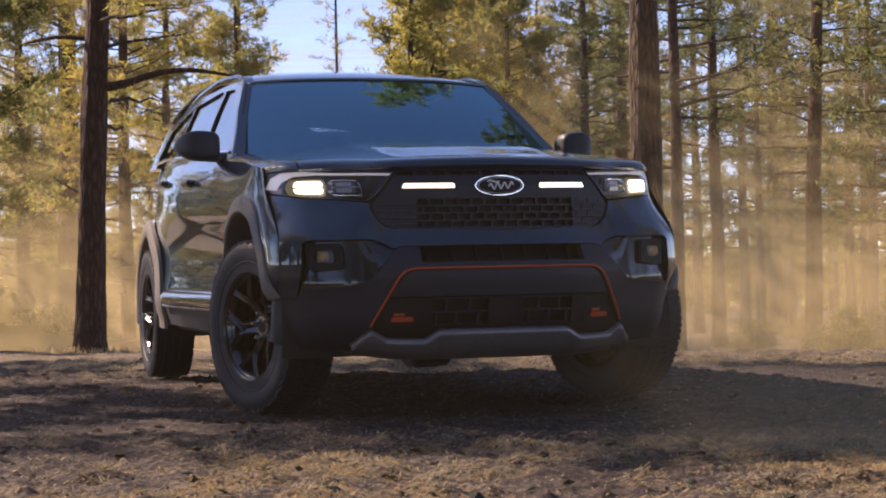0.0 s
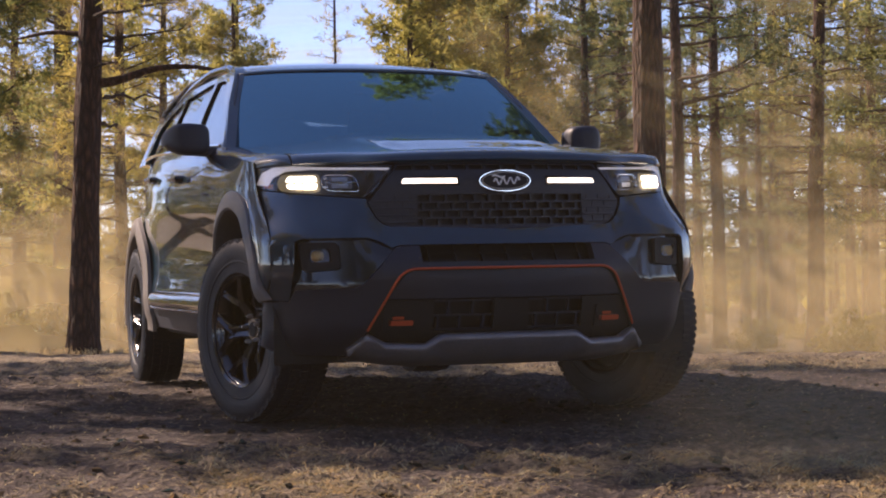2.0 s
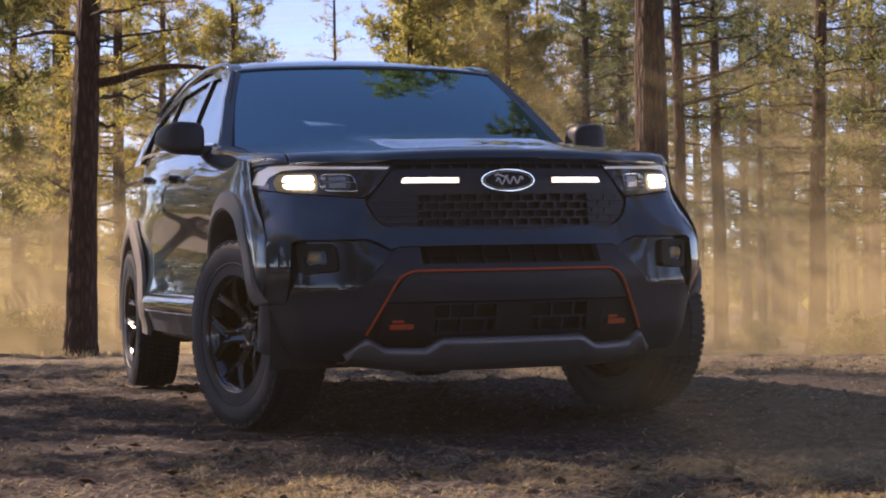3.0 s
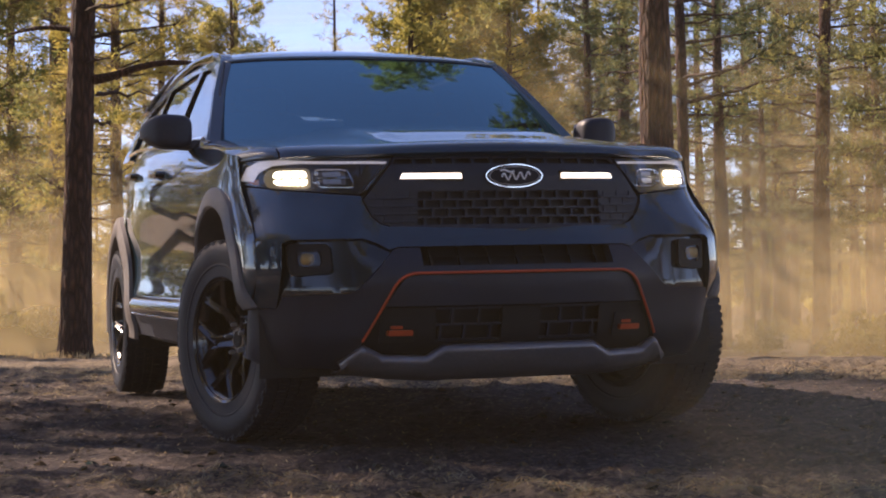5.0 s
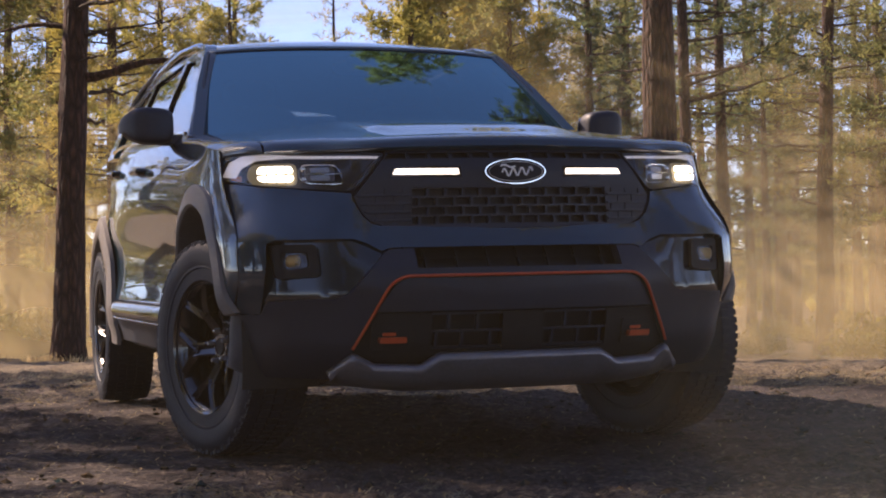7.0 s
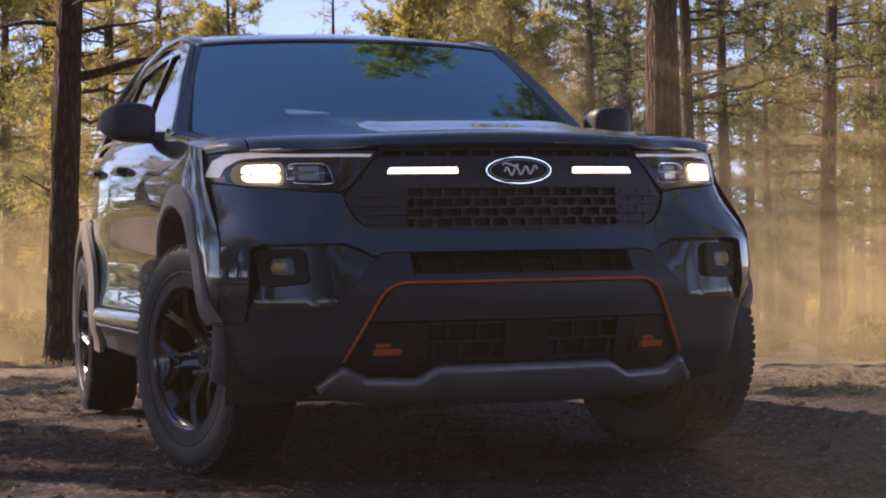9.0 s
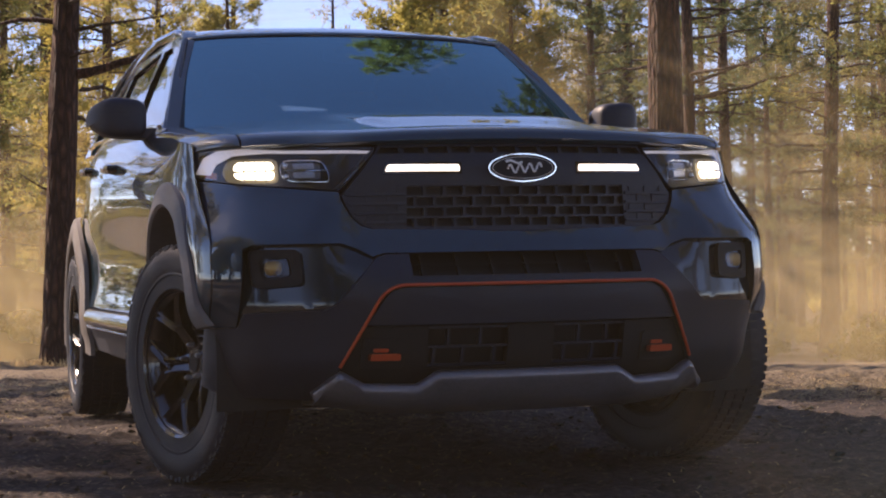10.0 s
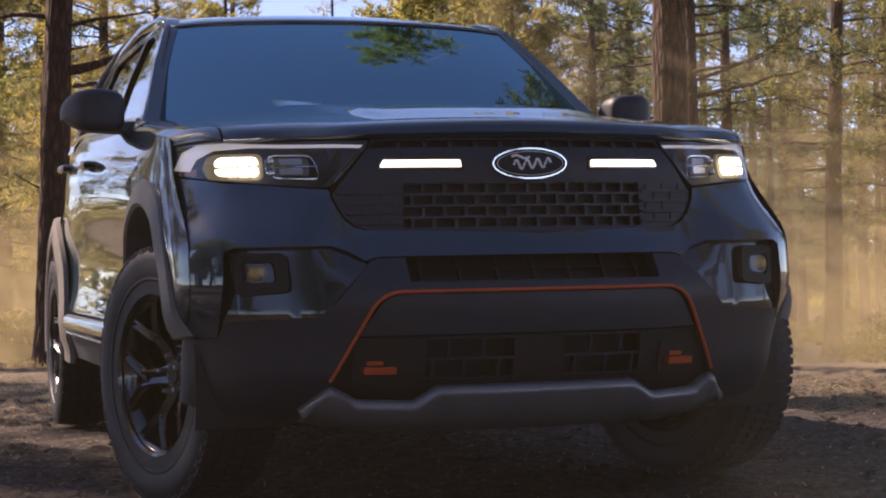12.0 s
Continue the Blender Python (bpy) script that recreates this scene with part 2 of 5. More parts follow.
# ---------------------------------------------------------------- mesh helpers
def finish(name, bm, mat, parent=None, label="", sharp=35, bevel=0.0):
    bmesh.ops.recalc_face_normals(bm, faces=bm.faces)
    me = bpy.data.meshes.new(name)
    bm.to_mesh(me)
    bm.free()
    me.materials.append(mat)
    me.polygons.foreach_set("use_smooth", [True] * len(me.polygons))
    me.set_sharp_from_angle(angle=radians(sharp))
    ob = new(name, me)
    if parent:
        ob.parent = parent
    if label:
        tagged(ob, label)
    if bevel:
        mod = ob.modifiers.new("bevel", "BEVEL")
        mod.width, mod.segments, mod.limit_method, mod.angle_limit = bevel, 2, "ANGLE", radians(40)
    return ob


def part(name, bm, mat, parent, label="", sharp=35, bevel=0.0):
    return finish(name, bm, mat, parent, label, sharp, bevel)


def raw(name, verts, faces, mat, parent=None, smooth=False):
    me = bpy.data.meshes.new(name)
    me.from_pydata(verts, [], faces)
    me.materials.append(mat)
    if smooth:
        me.polygons.foreach_set("use_smooth", [True] * len(me.polygons))
    ob = new(name, me)
    if parent:
        ob.parent = parent
    return ob


def mirror_x(poly):
    """A closed outline from its half with x >= 0, both ends on the middle line."""
    return poly + [(-x, z) for x, z in reversed(poly) if x > 1e-6]


def flip(poly):
    return [(-x, z) for x, z in poly]


def rounded(poly, r, n=4):
    """The outline with its corners rounded."""
    out, k = [], len(poly)
    for i in range(k):
        p, a, b = (Vector(poly[j % k]) for j in (i, i - 1, i + 1))
        d = min(r, (a - p).length * 0.45, (b - p).length * 0.45)
        s, e = p + (a - p).normalized() * d, p + (b - p).normalized() * d
        for j in range(n + 1):
            t = j / n
            out.append(tuple(s * (1 - t) ** 2 + p * 2 * t * (1 - t) + e * t * t))
    return out


def add_slab(bm, poly, place, depth=0.012, step=0.05):
    """A flat outline, cut into a grid, laid by place(u, v, w) on a curved surface with a thickness."""
    b = bmesh.new()
    b.faces.new([b.verts.new((u, v, 0)) for u, v in poly])
    b.normal_update()
    bmesh.ops.triangulate(b, faces=b.faces)
    for axis in (0, 1):
        lo, hi = min(p[axis] for p in poly), max(p[axis] for p in poly)
        for i in range(1, int((hi - lo) / step) + 1):
            co = [0, 0, 0]
            no = [0, 0, 0]
            co[axis], no[axis] = lo + i * step, 1
            bmesh.ops.bisect_plane(b, geom=b.verts[:] + b.edges[:] + b.faces[:], dist=1e-5, plane_co=co, plane_no=no)
    b.verts.index_update()
    front = [bm.verts.new(place(v.co.x, v.co.y, 0.0)) for v in b.verts]
    back = [bm.verts.new(place(v.co.x, v.co.y, depth)) for v in b.verts]
    for f in b.faces:
        ids = [v.index for v in f.verts]
        bm.faces.new([front[i] for i in ids])
        bm.faces.new([back[i] for i in reversed(ids)])
    for e in b.edges:
        if len(e.link_faces) == 1:
            i, j = (v.index for v in e.verts)
            bm.faces.new((front[i], front[j], back[j], back[i]))
    b.free()


def slab(poly, place, depth=0.012, step=0.05):
    bm = bmesh.new()
    add_slab(bm, poly, place, depth, step)
    return bm


def add_grid(bm, rows):
    """A surface through rows of points."""
    vs = [[bm.verts.new(p) for p in row] for row in rows]
    for a, b in zip(vs, vs[1:]):
        for i in range(len(a) - 1):
            bm.faces.new((a[i], a[i + 1], b[i + 1], b[i]))
    return vs


def add_tube(bm, pts, radii, sides=8, close=True):
    """A tube along points."""
    rings = []
    pts = [Vector(p) for p in pts]
    for i, p in enumerate(pts):
        d = (pts[min(i + 1, len(pts) - 1)] - pts[max(i - 1, 0)]).normalized()
        s = d.cross(Vector((0, 0, 1)) if abs(d.z) < 0.9 else Vector((1, 0, 0))).normalized()
        u = s.cross(d)
        r = radii[i] if hasattr(radii, "__len__") else radii
        rings.append([bm.verts.new(p + (s * math.cos(a) + u * math.sin(a)) * r) for a in (2 * math.pi * k / sides for k in range(sides))])
    for a, b in zip(rings, rings[1:]):
        for i in range(sides):
            bm.faces.new((a[i], a[(i + 1) % sides], b[(i + 1) % sides], b[i]))
    if close:
        bm.faces.new(rings[0])
        bm.faces.new(list(reversed(rings[-1])))


def add_box(bm, lo, hi, m=None):
    vs = [bm.verts.new((m or Matrix()) @ Vector((x, y, z))) for x in (lo[0], hi[0]) for y in (lo[1], hi[1]) for z in (lo[2], hi[2])]
    for f in ((0, 1, 3, 2), (4, 6, 7, 5), (0, 4, 5, 1), (2, 3, 7, 6), (0, 2, 6, 4), (1, 5, 7, 3)):
        bm.faces.new([vs[i] for i in f])


def add_puff(bm, c, r, p=2.6, nu=20, nv=12):
    """A rounded block (a super-ellipsoid)."""
    def sp(v):
        return math.copysign(abs(v) ** (2 / p), v)
    rows = []
    for j in range(1, nv):
        b = -math.pi / 2 + math.pi * j / nv
        rows.append([bm.verts.new((c[0] + r[0] * sp(math.cos(b)) * sp(math.cos(a)), c[1] + r[1] * sp(math.cos(b)) * sp(math.sin(a)), c[2] + r[2] * sp(math.sin(b)))) for a in (2 * math.pi * i / nu for i in range(nu))])
    for a, b in zip(rows, rows[1:]):
        for i in range(nu):
            bm.faces.new((a[i], a[(i + 1) % nu], b[(i + 1) % nu], b[i]))
    for row, z in ((rows[0], -1), (rows[-1], 1)):
        t = bm.verts.new((c[0], c[1], c[2] + r[2] * z))
        for i in range(nu):
            bm.faces.new((row[i], row[(i + 1) % nu], t))


def lerp(x, pts):
    """Piecewise straight line through (x, y) pairs."""
    return float(np.interp(x, [p[0] for p in pts], [p[1] for p in pts]))


def eased(pts, r, n=160):
    """The same line with its kinks rounded within r."""
    px, py = [p[0] for p in pts], [p[1] for p in pts]
    xs = np.linspace(px[0], px[-1], n)
    ys = sum(w * np.interp(xs + k * r, px, py) for k, w in ((-1, 1), (-0.5, 2), (0, 3), (0.5, 2), (1, 1))) / 9
    return list(zip(xs.tolist(), ys.tolist()))


def smooth(x, a, b):
    t = min(1, max(0, (x - a) / (b - a)))
    return t * t * (3 - 2 * t)


# ---------------------------------------------------------------- ground
EYE0, YAW0 = Vector((-2.5, -7.05)), radians(-17.64)
AHEAD, RIGHT = Vector((-math.sin(YAW0), math.cos(YAW0))), Vector((math.cos(YAW0), math.sin(YAW0)))


def spot(s, l):
    """Plan position s metres ahead of the start and l to its right."""
    return EYE0 + AHEAD * s + RIGHT * l


def litter(x, y):
    """How thickly needles and dead grass cover the soil, 0 to 1: thin on the driven lane, matted beside it."""
    d = Vector((x, y)) - EYE0
    s, l = d.dot(AHEAD), d.dot(RIGHT)
    w = 0.55 * noise.noise((x * 0.7, y * 0.7, 21)) + 0.25 * noise.noise((x * 2.1, y * 2.1, 22))
    front = 6.75 - 0.18 * l + w * 1.1
    back = 9.9 + 0.05 * l + w * 1.6
    lane = 1 - smooth(s, front - 0.5, front + 0.4) * (1 - 0.8 * smooth(s, back - 0.4, back + 1.5))
    crest = smooth(s, crest_at(l) - 1.6, crest_at(l) - 0.3)
    patch = 0.45 + 0.7 * noise.noise((l * 1.1, s * 0.8, 23)) + 0.8 * noise.noise((l * 3.6, s * 2.6, 24)) + 0.9 * noise.noise((l * 7.5, s * 5.0, 25))
    if s < 3.2 or abs(l) > 0.36 * s + 0.1 or s > 21:
        return 0.45
    return max(0.0, min(1.0, lane * (0.12 + 0.88 * min(1, max(0, patch))) + 0.95 * crest * (0.35 + 0.7 * min(1, max(0, patch)))))


SLOPE = eased([(-60, 0.0), (0, 0.0), (4, -0.10), (10, -0.36), (41, -2.0), (85, -3.1), (185, -4.2), (400, -5.0)], 1.5, 900)


def crest_at(l):
    """How far ahead the flat ground ends: nearer to the right than to the left."""
    return 14.5 - 0.54 * max(-8, min(7, l))


def ground_z(x, y):
    d = Vector((x, y)) - EYE0
    s, l = d.dot(AHEAD), d.dot(RIGHT)
    crest = crest_at(l) + 0.4 * noise.noise((l * 0.5, 3.1, 0))
    near = 1 - smooth(math.hypot(x, y - 2), 3.0, 7.0)
    z = -0.008 + lerp(s - crest, SLOPE)
    z += 0.035 * math.exp(-((s - crest) / 0.9) ** 2) * (0.6 + 0.8 * noise.noise((l * 1.1, s * 0.5, 5)))
    z += (0.05 * noise.noise((x * 0.33, y * 0.33, 0)) + 0.02 * noise.noise((x * 1.3, y * 1.3, 2))) * (1 - 0.85 * near)
    z += litter(x, y) * (0.044 * noise.noise((x * 2.3, y * 2.3, 11)) + 0.052 * noise.noise((x * 5.5, y * 5.5, 12)) + 0.020 * noise.noise((x * 10, y * 10, 13)))
    z += (0.014 * noise.noise((x * 4.1, y * 4.1, 1)) + 0.012 * noise.noise((x * 8.3, y * 8.3, 6))) * (1 - 0.2 * near)
    if 3 < s < 18:
        rough = (1 - 0.45 * near) * (0.7 + 0.6 * noise.noise((x * 0.9, y * 0.9, 31)))
        z += rough * (0.056 * max(0, noise.noise((x * 13, y * 13, 32))) + 0.040 * max(0, noise.noise((x * 29, y * 29, 33))))
    z -= lerp(l, [(-5, 0.22), (-3, 0.19), (2.2, 0.15), (4, 0.14)]) * smooth(s, 10.6, 12.4)
    if s > 40:
        z += 0.3 * noise.noise((x * 0.03, y * 0.03, 9)) * smooth(s, 40, 90)
    return z


def ladder(lo, hi, fine_lo, fine_hi, step, grow):
    """Steps that are even in the middle and grow outwards."""
    v, out = fine_lo, []
    while v < fine_hi:
        out.append(v)
        v += step
    for end, way in ((hi, 1), (lo, -1)):
        d, v = step, out[-1] if way > 0 else out[0]
        while (v < hi) if way > 0 else (v > lo):
            d *= grow
            v += d * way
            out = out + [v] if way > 0 else [v] + out
    return out


def build_ground():
    us = ladder(-700, 700, -0.34, 0.34, 0.0036, 1.16)
    vs = [3.4 * 1.0036 ** k for k in range(440)]
    vs = ladder(-2500, vs[0] - 0.02, vs[0] - 0.1, vs[0] - 0.04, 0.03, 1.3)[:-1] + vs + ladder(vs[-1] + 0.05, 2600, vs[-1] + 0.05, vs[-1] + 0.15, 0.07, 1.16)[1:]
    verts = []
    for s in vs:
        for u in us:
            l = u * min(17.0, max(3.4, s))
            p = spot(s, l)
            verts.append((p.x, p.y, ground_z(p.x, p.y) if -300 < s < 390 and abs(l) < 300 else (-0.1 if s < 14 else -5.0)))
    n = len(us)
    faces = [(j * n + i, j * n + i + 1, (j + 1) * n + i + 1, (j + 1) * n + i) for j in range(len(vs) - 1) for i in range(n - 1)]
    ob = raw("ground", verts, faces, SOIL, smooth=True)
    cover = ob.data.attributes.new("cover", "FLOAT", "POINT")
    cover.data.foreach_set("value", [litter(x, y) for x, y, _ in verts])
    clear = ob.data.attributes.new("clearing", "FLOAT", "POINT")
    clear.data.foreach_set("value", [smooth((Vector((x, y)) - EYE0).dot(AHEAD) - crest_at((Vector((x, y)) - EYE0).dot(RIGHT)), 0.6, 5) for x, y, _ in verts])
    return tagged(ob, "dry brown forest soil with straw-coloured needle litter", "ground", kind="structure")


build_ground()


# ---------------------------------------------------------------- the car
# the car faces -y; its front badge is over the origin
AXLE_F, AXLE_R, HUB_Z, TYRE_R, TRACK, STEER = 0.80, 3.825, 0.388, 0.392, 0.824, 17
car = tagged(new("car"), "dark green off-road SUV with lit headlights and black cladding on soil", "car")
NOSE = eased([(0.18, 0.20), (0.25, 0.11), (0.30, 0.03), (0.36, -0.03), (0.40, -0.06), (0.50, -0.085), (0.60, -0.108), (0.66, -0.098), (0.74, -0.035), (0.80, -0.004), (0.90, 0.0), (0.98, 0.0), (1.05, 0.03), (1.08, 0.06)], 0.022)


CORNER = eased([(0.5, 0.0), (0.60, -0.01), (0.68, -0.04), (0.74, -0.085), (0.77, -0.098), (0.80, -0.085), (0.86, -0.025), (0.92, 0.035), (0.95, 0.05), (1.08, 0.055)], 0.04)


def nose_y(x, z):
    """The car's front surface."""
    x = abs(x)
    square = 1 - 0.6 * smooth(z, 0.42, 0.62) * (1 - smooth(z, 0.76, 0.97))
    return 0.02 + 0.34 * x * x + 6.3 * square * max(0, x - 0.75) ** 2 + smooth(x, 0.47, 0.66) * lerp(z, CORNER) + 0.5 * (lerp(z, NOSE) + 0.25 * (lerp(z - 0.02, NOSE) + 2 * lerp(z, NOSE) + lerp(z + 0.02, NOSE)))


def nose(off=0.0):
    return lambda x, z, w: (x, nose_y(x, z) - off + w, z)


BELT = eased([(0.0, 1.000), (0.30, 1.045), (0.5, 1.075), (0.9, 1.128), (1.4, 1.165), (1.6, 1.185), (3.9, 1.285), (4.9, 1.29)], 0.18)
FLANK = eased([(0.20, 0.825), (0.28, 0.86), (0.40, 0.90), (0.50, 0.930), (0.60, 0.905), (0.72, 0.898), (0.82, 0.915), (0.92, 0.945), (1.00, 0.952), (1.08, 0.944), (1.14, 0.925), (1.20, 0.893), (1.26, 0.855)], 0.05)


REAR_WAIST = eased([(0.0, 0.0), (2.6, 0.0), (3.1, 0.012), (3.5, 0.05), (3.8, 0.072), (4.4, 0.045), (5.0, 0.02)], 0.2)


def flank_x(y, z):
    """Half the car's width at a height."""
    top = lerp(y, BELT)
    zz = 0.28 + (z - 0.28) / (top - 0.28) * 0.92
    w = lerp(zz, FLANK)
    y0 = nose_y(0.903, z)
    d, bend = max(0, y - y0), 0.02 / (nose_y(0.903, z) - nose_y(0.883, z))
    w = 0.903 + (w - 0.903) * (1 - math.exp(-8 * d)) + (bend - 8 * (w - 0.903)) * d * math.exp(-8 * d)
    return w - 0.22 * smooth(y, 3.6, 4.95) - lerp(y, REAR_WAIST) * smooth(z, 0.82, 1.05)


def corner_x(y, z):
    """Half the width of the whole body, the rounded front corner included."""
    if y >= nose_y(0.903, z):
        return flank_x(y, z)
    a, b = 0.55, 0.903
    for _ in range(24):
        m = (a + b) / 2
        a, b = (m, b) if nose_y(m, z) < y else (a, m)
    return a


def side(sign, off=0.0):
    return lambda y, z, w: (sign * (flank_x(y, z) + off - w), y, z)


def arch(y, z):
    return min(math.hypot(y - AXLE_F, z - HUB_Z) - 0.026, math.hypot(y - AXLE_R, z - HUB_Z))


def body_panel(name, sign, y0, y1, label):
    """A piece of the flank between two shut lines, open at the wheel arches, rolled over at its top."""
    bm = bmesh.new()
    nv, rows = 40, []
    n = max(4, int((y1 - y0) / 0.025))
    for i in range(n + 1):
        row = []
        for j in range(nv + 1):
            z = 0.33 + (lerp(y0 + (y1 - y0) * i / n, BELT) - 0.33) * j / nv
            ys = max(y0, nose_y(0.903, z)) if y0 < 0.7 else y0
            y = ys + (y1 - ys) * i / n
            z = 0.33 + (lerp(y, BELT) - 0.33) * j / nv
            row.append((sign * flank_x(y, z), y, z))
        if y1 < 1.4:
            rows.append(row)
            continue
        inner = lerp(y, [(1.25, 0.795), (1.55, 0.840), (3.4, 0.812), (4.4, 0.725), (4.9, 0.68)])
        bx, bz = abs(row[-1][0]), row[-1][2]
        for k in (0.3, 0.65, 1.0):
            row.append((sign * (bx + (inner - bx) * k), y, bz + 0.036 * math.sin(k * math.pi / 2)))
        rows.append(row)
    add_grid(bm, rows)
    gone = [f for f in bm.faces if arch(*(f.calc_center_median().yz)) < 0.49]
    bmesh.ops.delete(bm, geom=gone, context="FACES")
    ob = part(name, bm, PAINT, car, label)
    mod = ob.modifiers.new("thick", "SOLIDIFY")
    mod.thickness, mod.offset, mod.use_rim = 0.004, 0.0, False
    return ob


for sg in (-1, 1):
    body_panel("fender", sg, 0.16, 1.395, "glossy dark green front fender")
    body_panel("door", sg, 1.401, 2.545, "glossy dark green front door")
    body_panel("door", sg, 2.551, 3.50, "glossy dark green rear door")
    body_panel("quarter_panel", sg, 3.506, 4.88, "glossy dark green rear quarter panel")

# inner shell that closes the body behind the panels
bm = bmesh.new()
add_box(bm, (-0.86, 1.25, 0.34), (0.86, 3.30, 1.10))
add_box(bm, (-0.52, 0.20, 0.36), (0.52, 4.70, 1.03))
add_box(bm, (-0.64, 4.30, 0.40), (0.64, 4.80, 1.20))
part("inner_shell", bm, DARK, car)
bm = bmesh.new()
for y0, y1, w in ((0.14, 0.42, 0.62), (0.42, 4.5, 0.56), (1.3, 3.3, 0.84)):
    add_box(bm, (-w, y0, 0.295 + (0.01 if w > 0.8 else 0)), (w, y1, 0.40))
part("underbody", bm, DARK, car, "dark dusty underbody", bevel=0.02)
bm = bmesh.new()
add_grid(bm, [[(x, 4.86 + 0.05 * math.cos(x * 1.5) - 0.25 * max(0, z - 1.2), z) for x in np.linspace(-0.70 + 0.25 * max(0, z - 1.25), 0.70 - 0.25 * max(0, z - 1.25), 13)] for z in np.linspace(0.45, 1.58, 15)])
part("tailgate", bm, PAINT, car).modifiers.new("thick", "SOLIDIFY").thickness = 0.03

def thick_sheet(ob):
    mod = ob.modifiers.new("thick", "SOLIDIFY")
    mod.thickness, mod.offset, mod.use_rim = 0.003, 0.0, False


# ---- hood with a raised middle
def hood_z(x, y):
    z = lerp(y, [(0.0, 1.096), (0.2, 1.112), (0.5, 1.158), (0.9, 1.206), (1.2, 1.232), (1.5, 1.248)]) - 0.065 * x * x
    ridge = 0.40 - 0.05 * smooth(y, 1.3, 0.1)
    z += 0.016 * (1 - smooth(abs(x), ridge - 0.035, ridge + 0.03)) * smooth(y, 0.12, 0.55)
    return z - 0.003 * smooth(abs(x), 0.76, 0.79)


bm = bmesh.new()
rows = []
for x in np.linspace(-0.788, 0.788, 61):
    lip = nose_y(x, 1.06) - 0.012
    low = min(0.0, hood_z(x, lip + 0.012) - 0.010 - 1.094)
    row = [(x, lip + 0.05, 1.050), (x, lip + 0.004, 1.053), (x, lip - 0.006, 1.066 + 0.5 * low), (x, lip, 1.082 + low)]
    for k in range(28):
        t = (k / 27) ** 1.3
        y = lip + 0.012 + (1.46 - 0.10 * x * x - lip) * t
        row.append((x, y, hood_z(x, y) - 0.010 * (1 - smooth(t, 0, 0.03))))
    rows.append(row)
add_grid(bm, rows)
part("hood", bm, PAINT, car, "glossy hood with raised centre, reflecting the sky", sharp=50)
thick_sheet(bpy.data.objects["hood"])

for sg in (-1, 1):
    # fender top: carries the hood's surface on over a thin seam and rolls it down into the flank
    bm = bmesh.new()
    rows = []
    for u in np.linspace(0, 1, 15):
        x0 = 0.7935 + 0.1095 * u
        lip = nose_y(x0, 1.06) - 0.012
        fall = math.cos(u * math.pi / 2) ** 0.8
        z0 = lerp(lip + 0.012, BELT) * (1 - fall) + hood_z(0.788, lip + 0.012) * fall
        low = min(0.0, z0 - 0.010 - 1.094)
        row = [(sg * x0, lip + 0.05, 1.050), (sg * x0, lip + 0.004, 1.053), (sg * x0, lip - 0.006, 1.066 + 0.5 * low), (sg * x0, lip, 1.082 + low)]
        for k in range(31):
            y = lip + 0.012 + (1.383 - lip) * (k / 30) ** 1.3
            B, H = lerp(y, BELT), hood_z(0.788, y)
            x = 0.7935 + (flank_x(y, B) - 0.7935) * u
            x = x0 + (x - x0) * smooth(y, lip, lip + 0.22)
            row.append((sg * x, y, B + (H - B) * fall - 0.010 * (1 - smooth(y, lip + 0.012, lip + 0.048))))
        rows.append(row)
    add_grid(bm, rows)
    thick_sheet(part("fender_top", bm, PAINT, car, "glossy fender top above the headlamp", sharp=60))
    S = (lambda p: p) if sg > 0 else flip
    part("fender_corner", slab(S([(0.926, 0.962), (0.926, 1.050), (0.838, 1.066), (0.886, 1.038), (0.908, 0.986)]), nose(0.001), 0.03, 0.02), PAINT, car)

# ---- front: painted bumper, cladding, grille
half = [(0.0, 0.785), (0.45, 0.798), (0.482, 0.808), (0.510, 0.834), (0.532, 0.876), (0.541, 0.910), (0.80, 0.937), (0.9025, 0.962), (0.9025, 0.516), (0.838, 0.514), (0.826, 0.745), (0.80, 0.757), (0.55, 0.757), (0.505, 0.742), (0.462, 0.716), (0.43, 0.726), (0.0, 0.726)]
part("bumper", slab(mirror_x(half), nose(0.002), 0.075, 0.03), PAINT, car, "glossy dark green front bumper", bevel=0.003)
half = [(0.0, 0.657), (0.36, 0.657), (0.36, 0.722), (0.425, 0.722), (0.45, 0.715), (0.47, 0.695), (0.555, 0.603), (0.58, 0.577), (0.61, 0.563), (0.822, 0.555), (0.836, 0.513), (0.903, 0.511), (0.897, 0.33), (0.85, 0.305), (0.62, 0.292), (0.574, 0.352), (0.557, 0.397), (0.446, 0.606), (0.43, 0.626), (0.40, 0.637), (0.0, 0.637)]
part("bumper_cladding", slab(mirror_x(half), nose(0.004), 0.06, 0.03), CLAD, car, "matt black lower bumper cladding", bevel=0.005)
# backing inside the openings
half = [(0.0, 0.73), (0.37, 0.73), (0.37, 0.64), (0.58, 0.40), (0.58, 0.33), (0.0, 0.33)]
part("bumper_backing", slab(mirror_x(half), nose(-0.08), 0.03, 0.04), DARK, car)
# upper vent
bm = bmesh.new()
for i in range(-3, 4):
    add_slab(bm, [(i * 0.105 - 0.005, 0.658), (i * 0.105 + 0.005, 0.658), (i * 0.105 + 0.005, 0.723), (i * 0.105 - 0.005, 0.723)], nose(-0.048), 0.02)
for z in (0.690,):
    add_slab(bm, [(-0.358, z - 0.003), (0.358, z - 0.003), (0.358, z + 0.003), (-0.358, z + 0.003)], nose(-0.052), 0.015)
part("upper_vent", bm, DARK, car, "black slotted upper air vent")
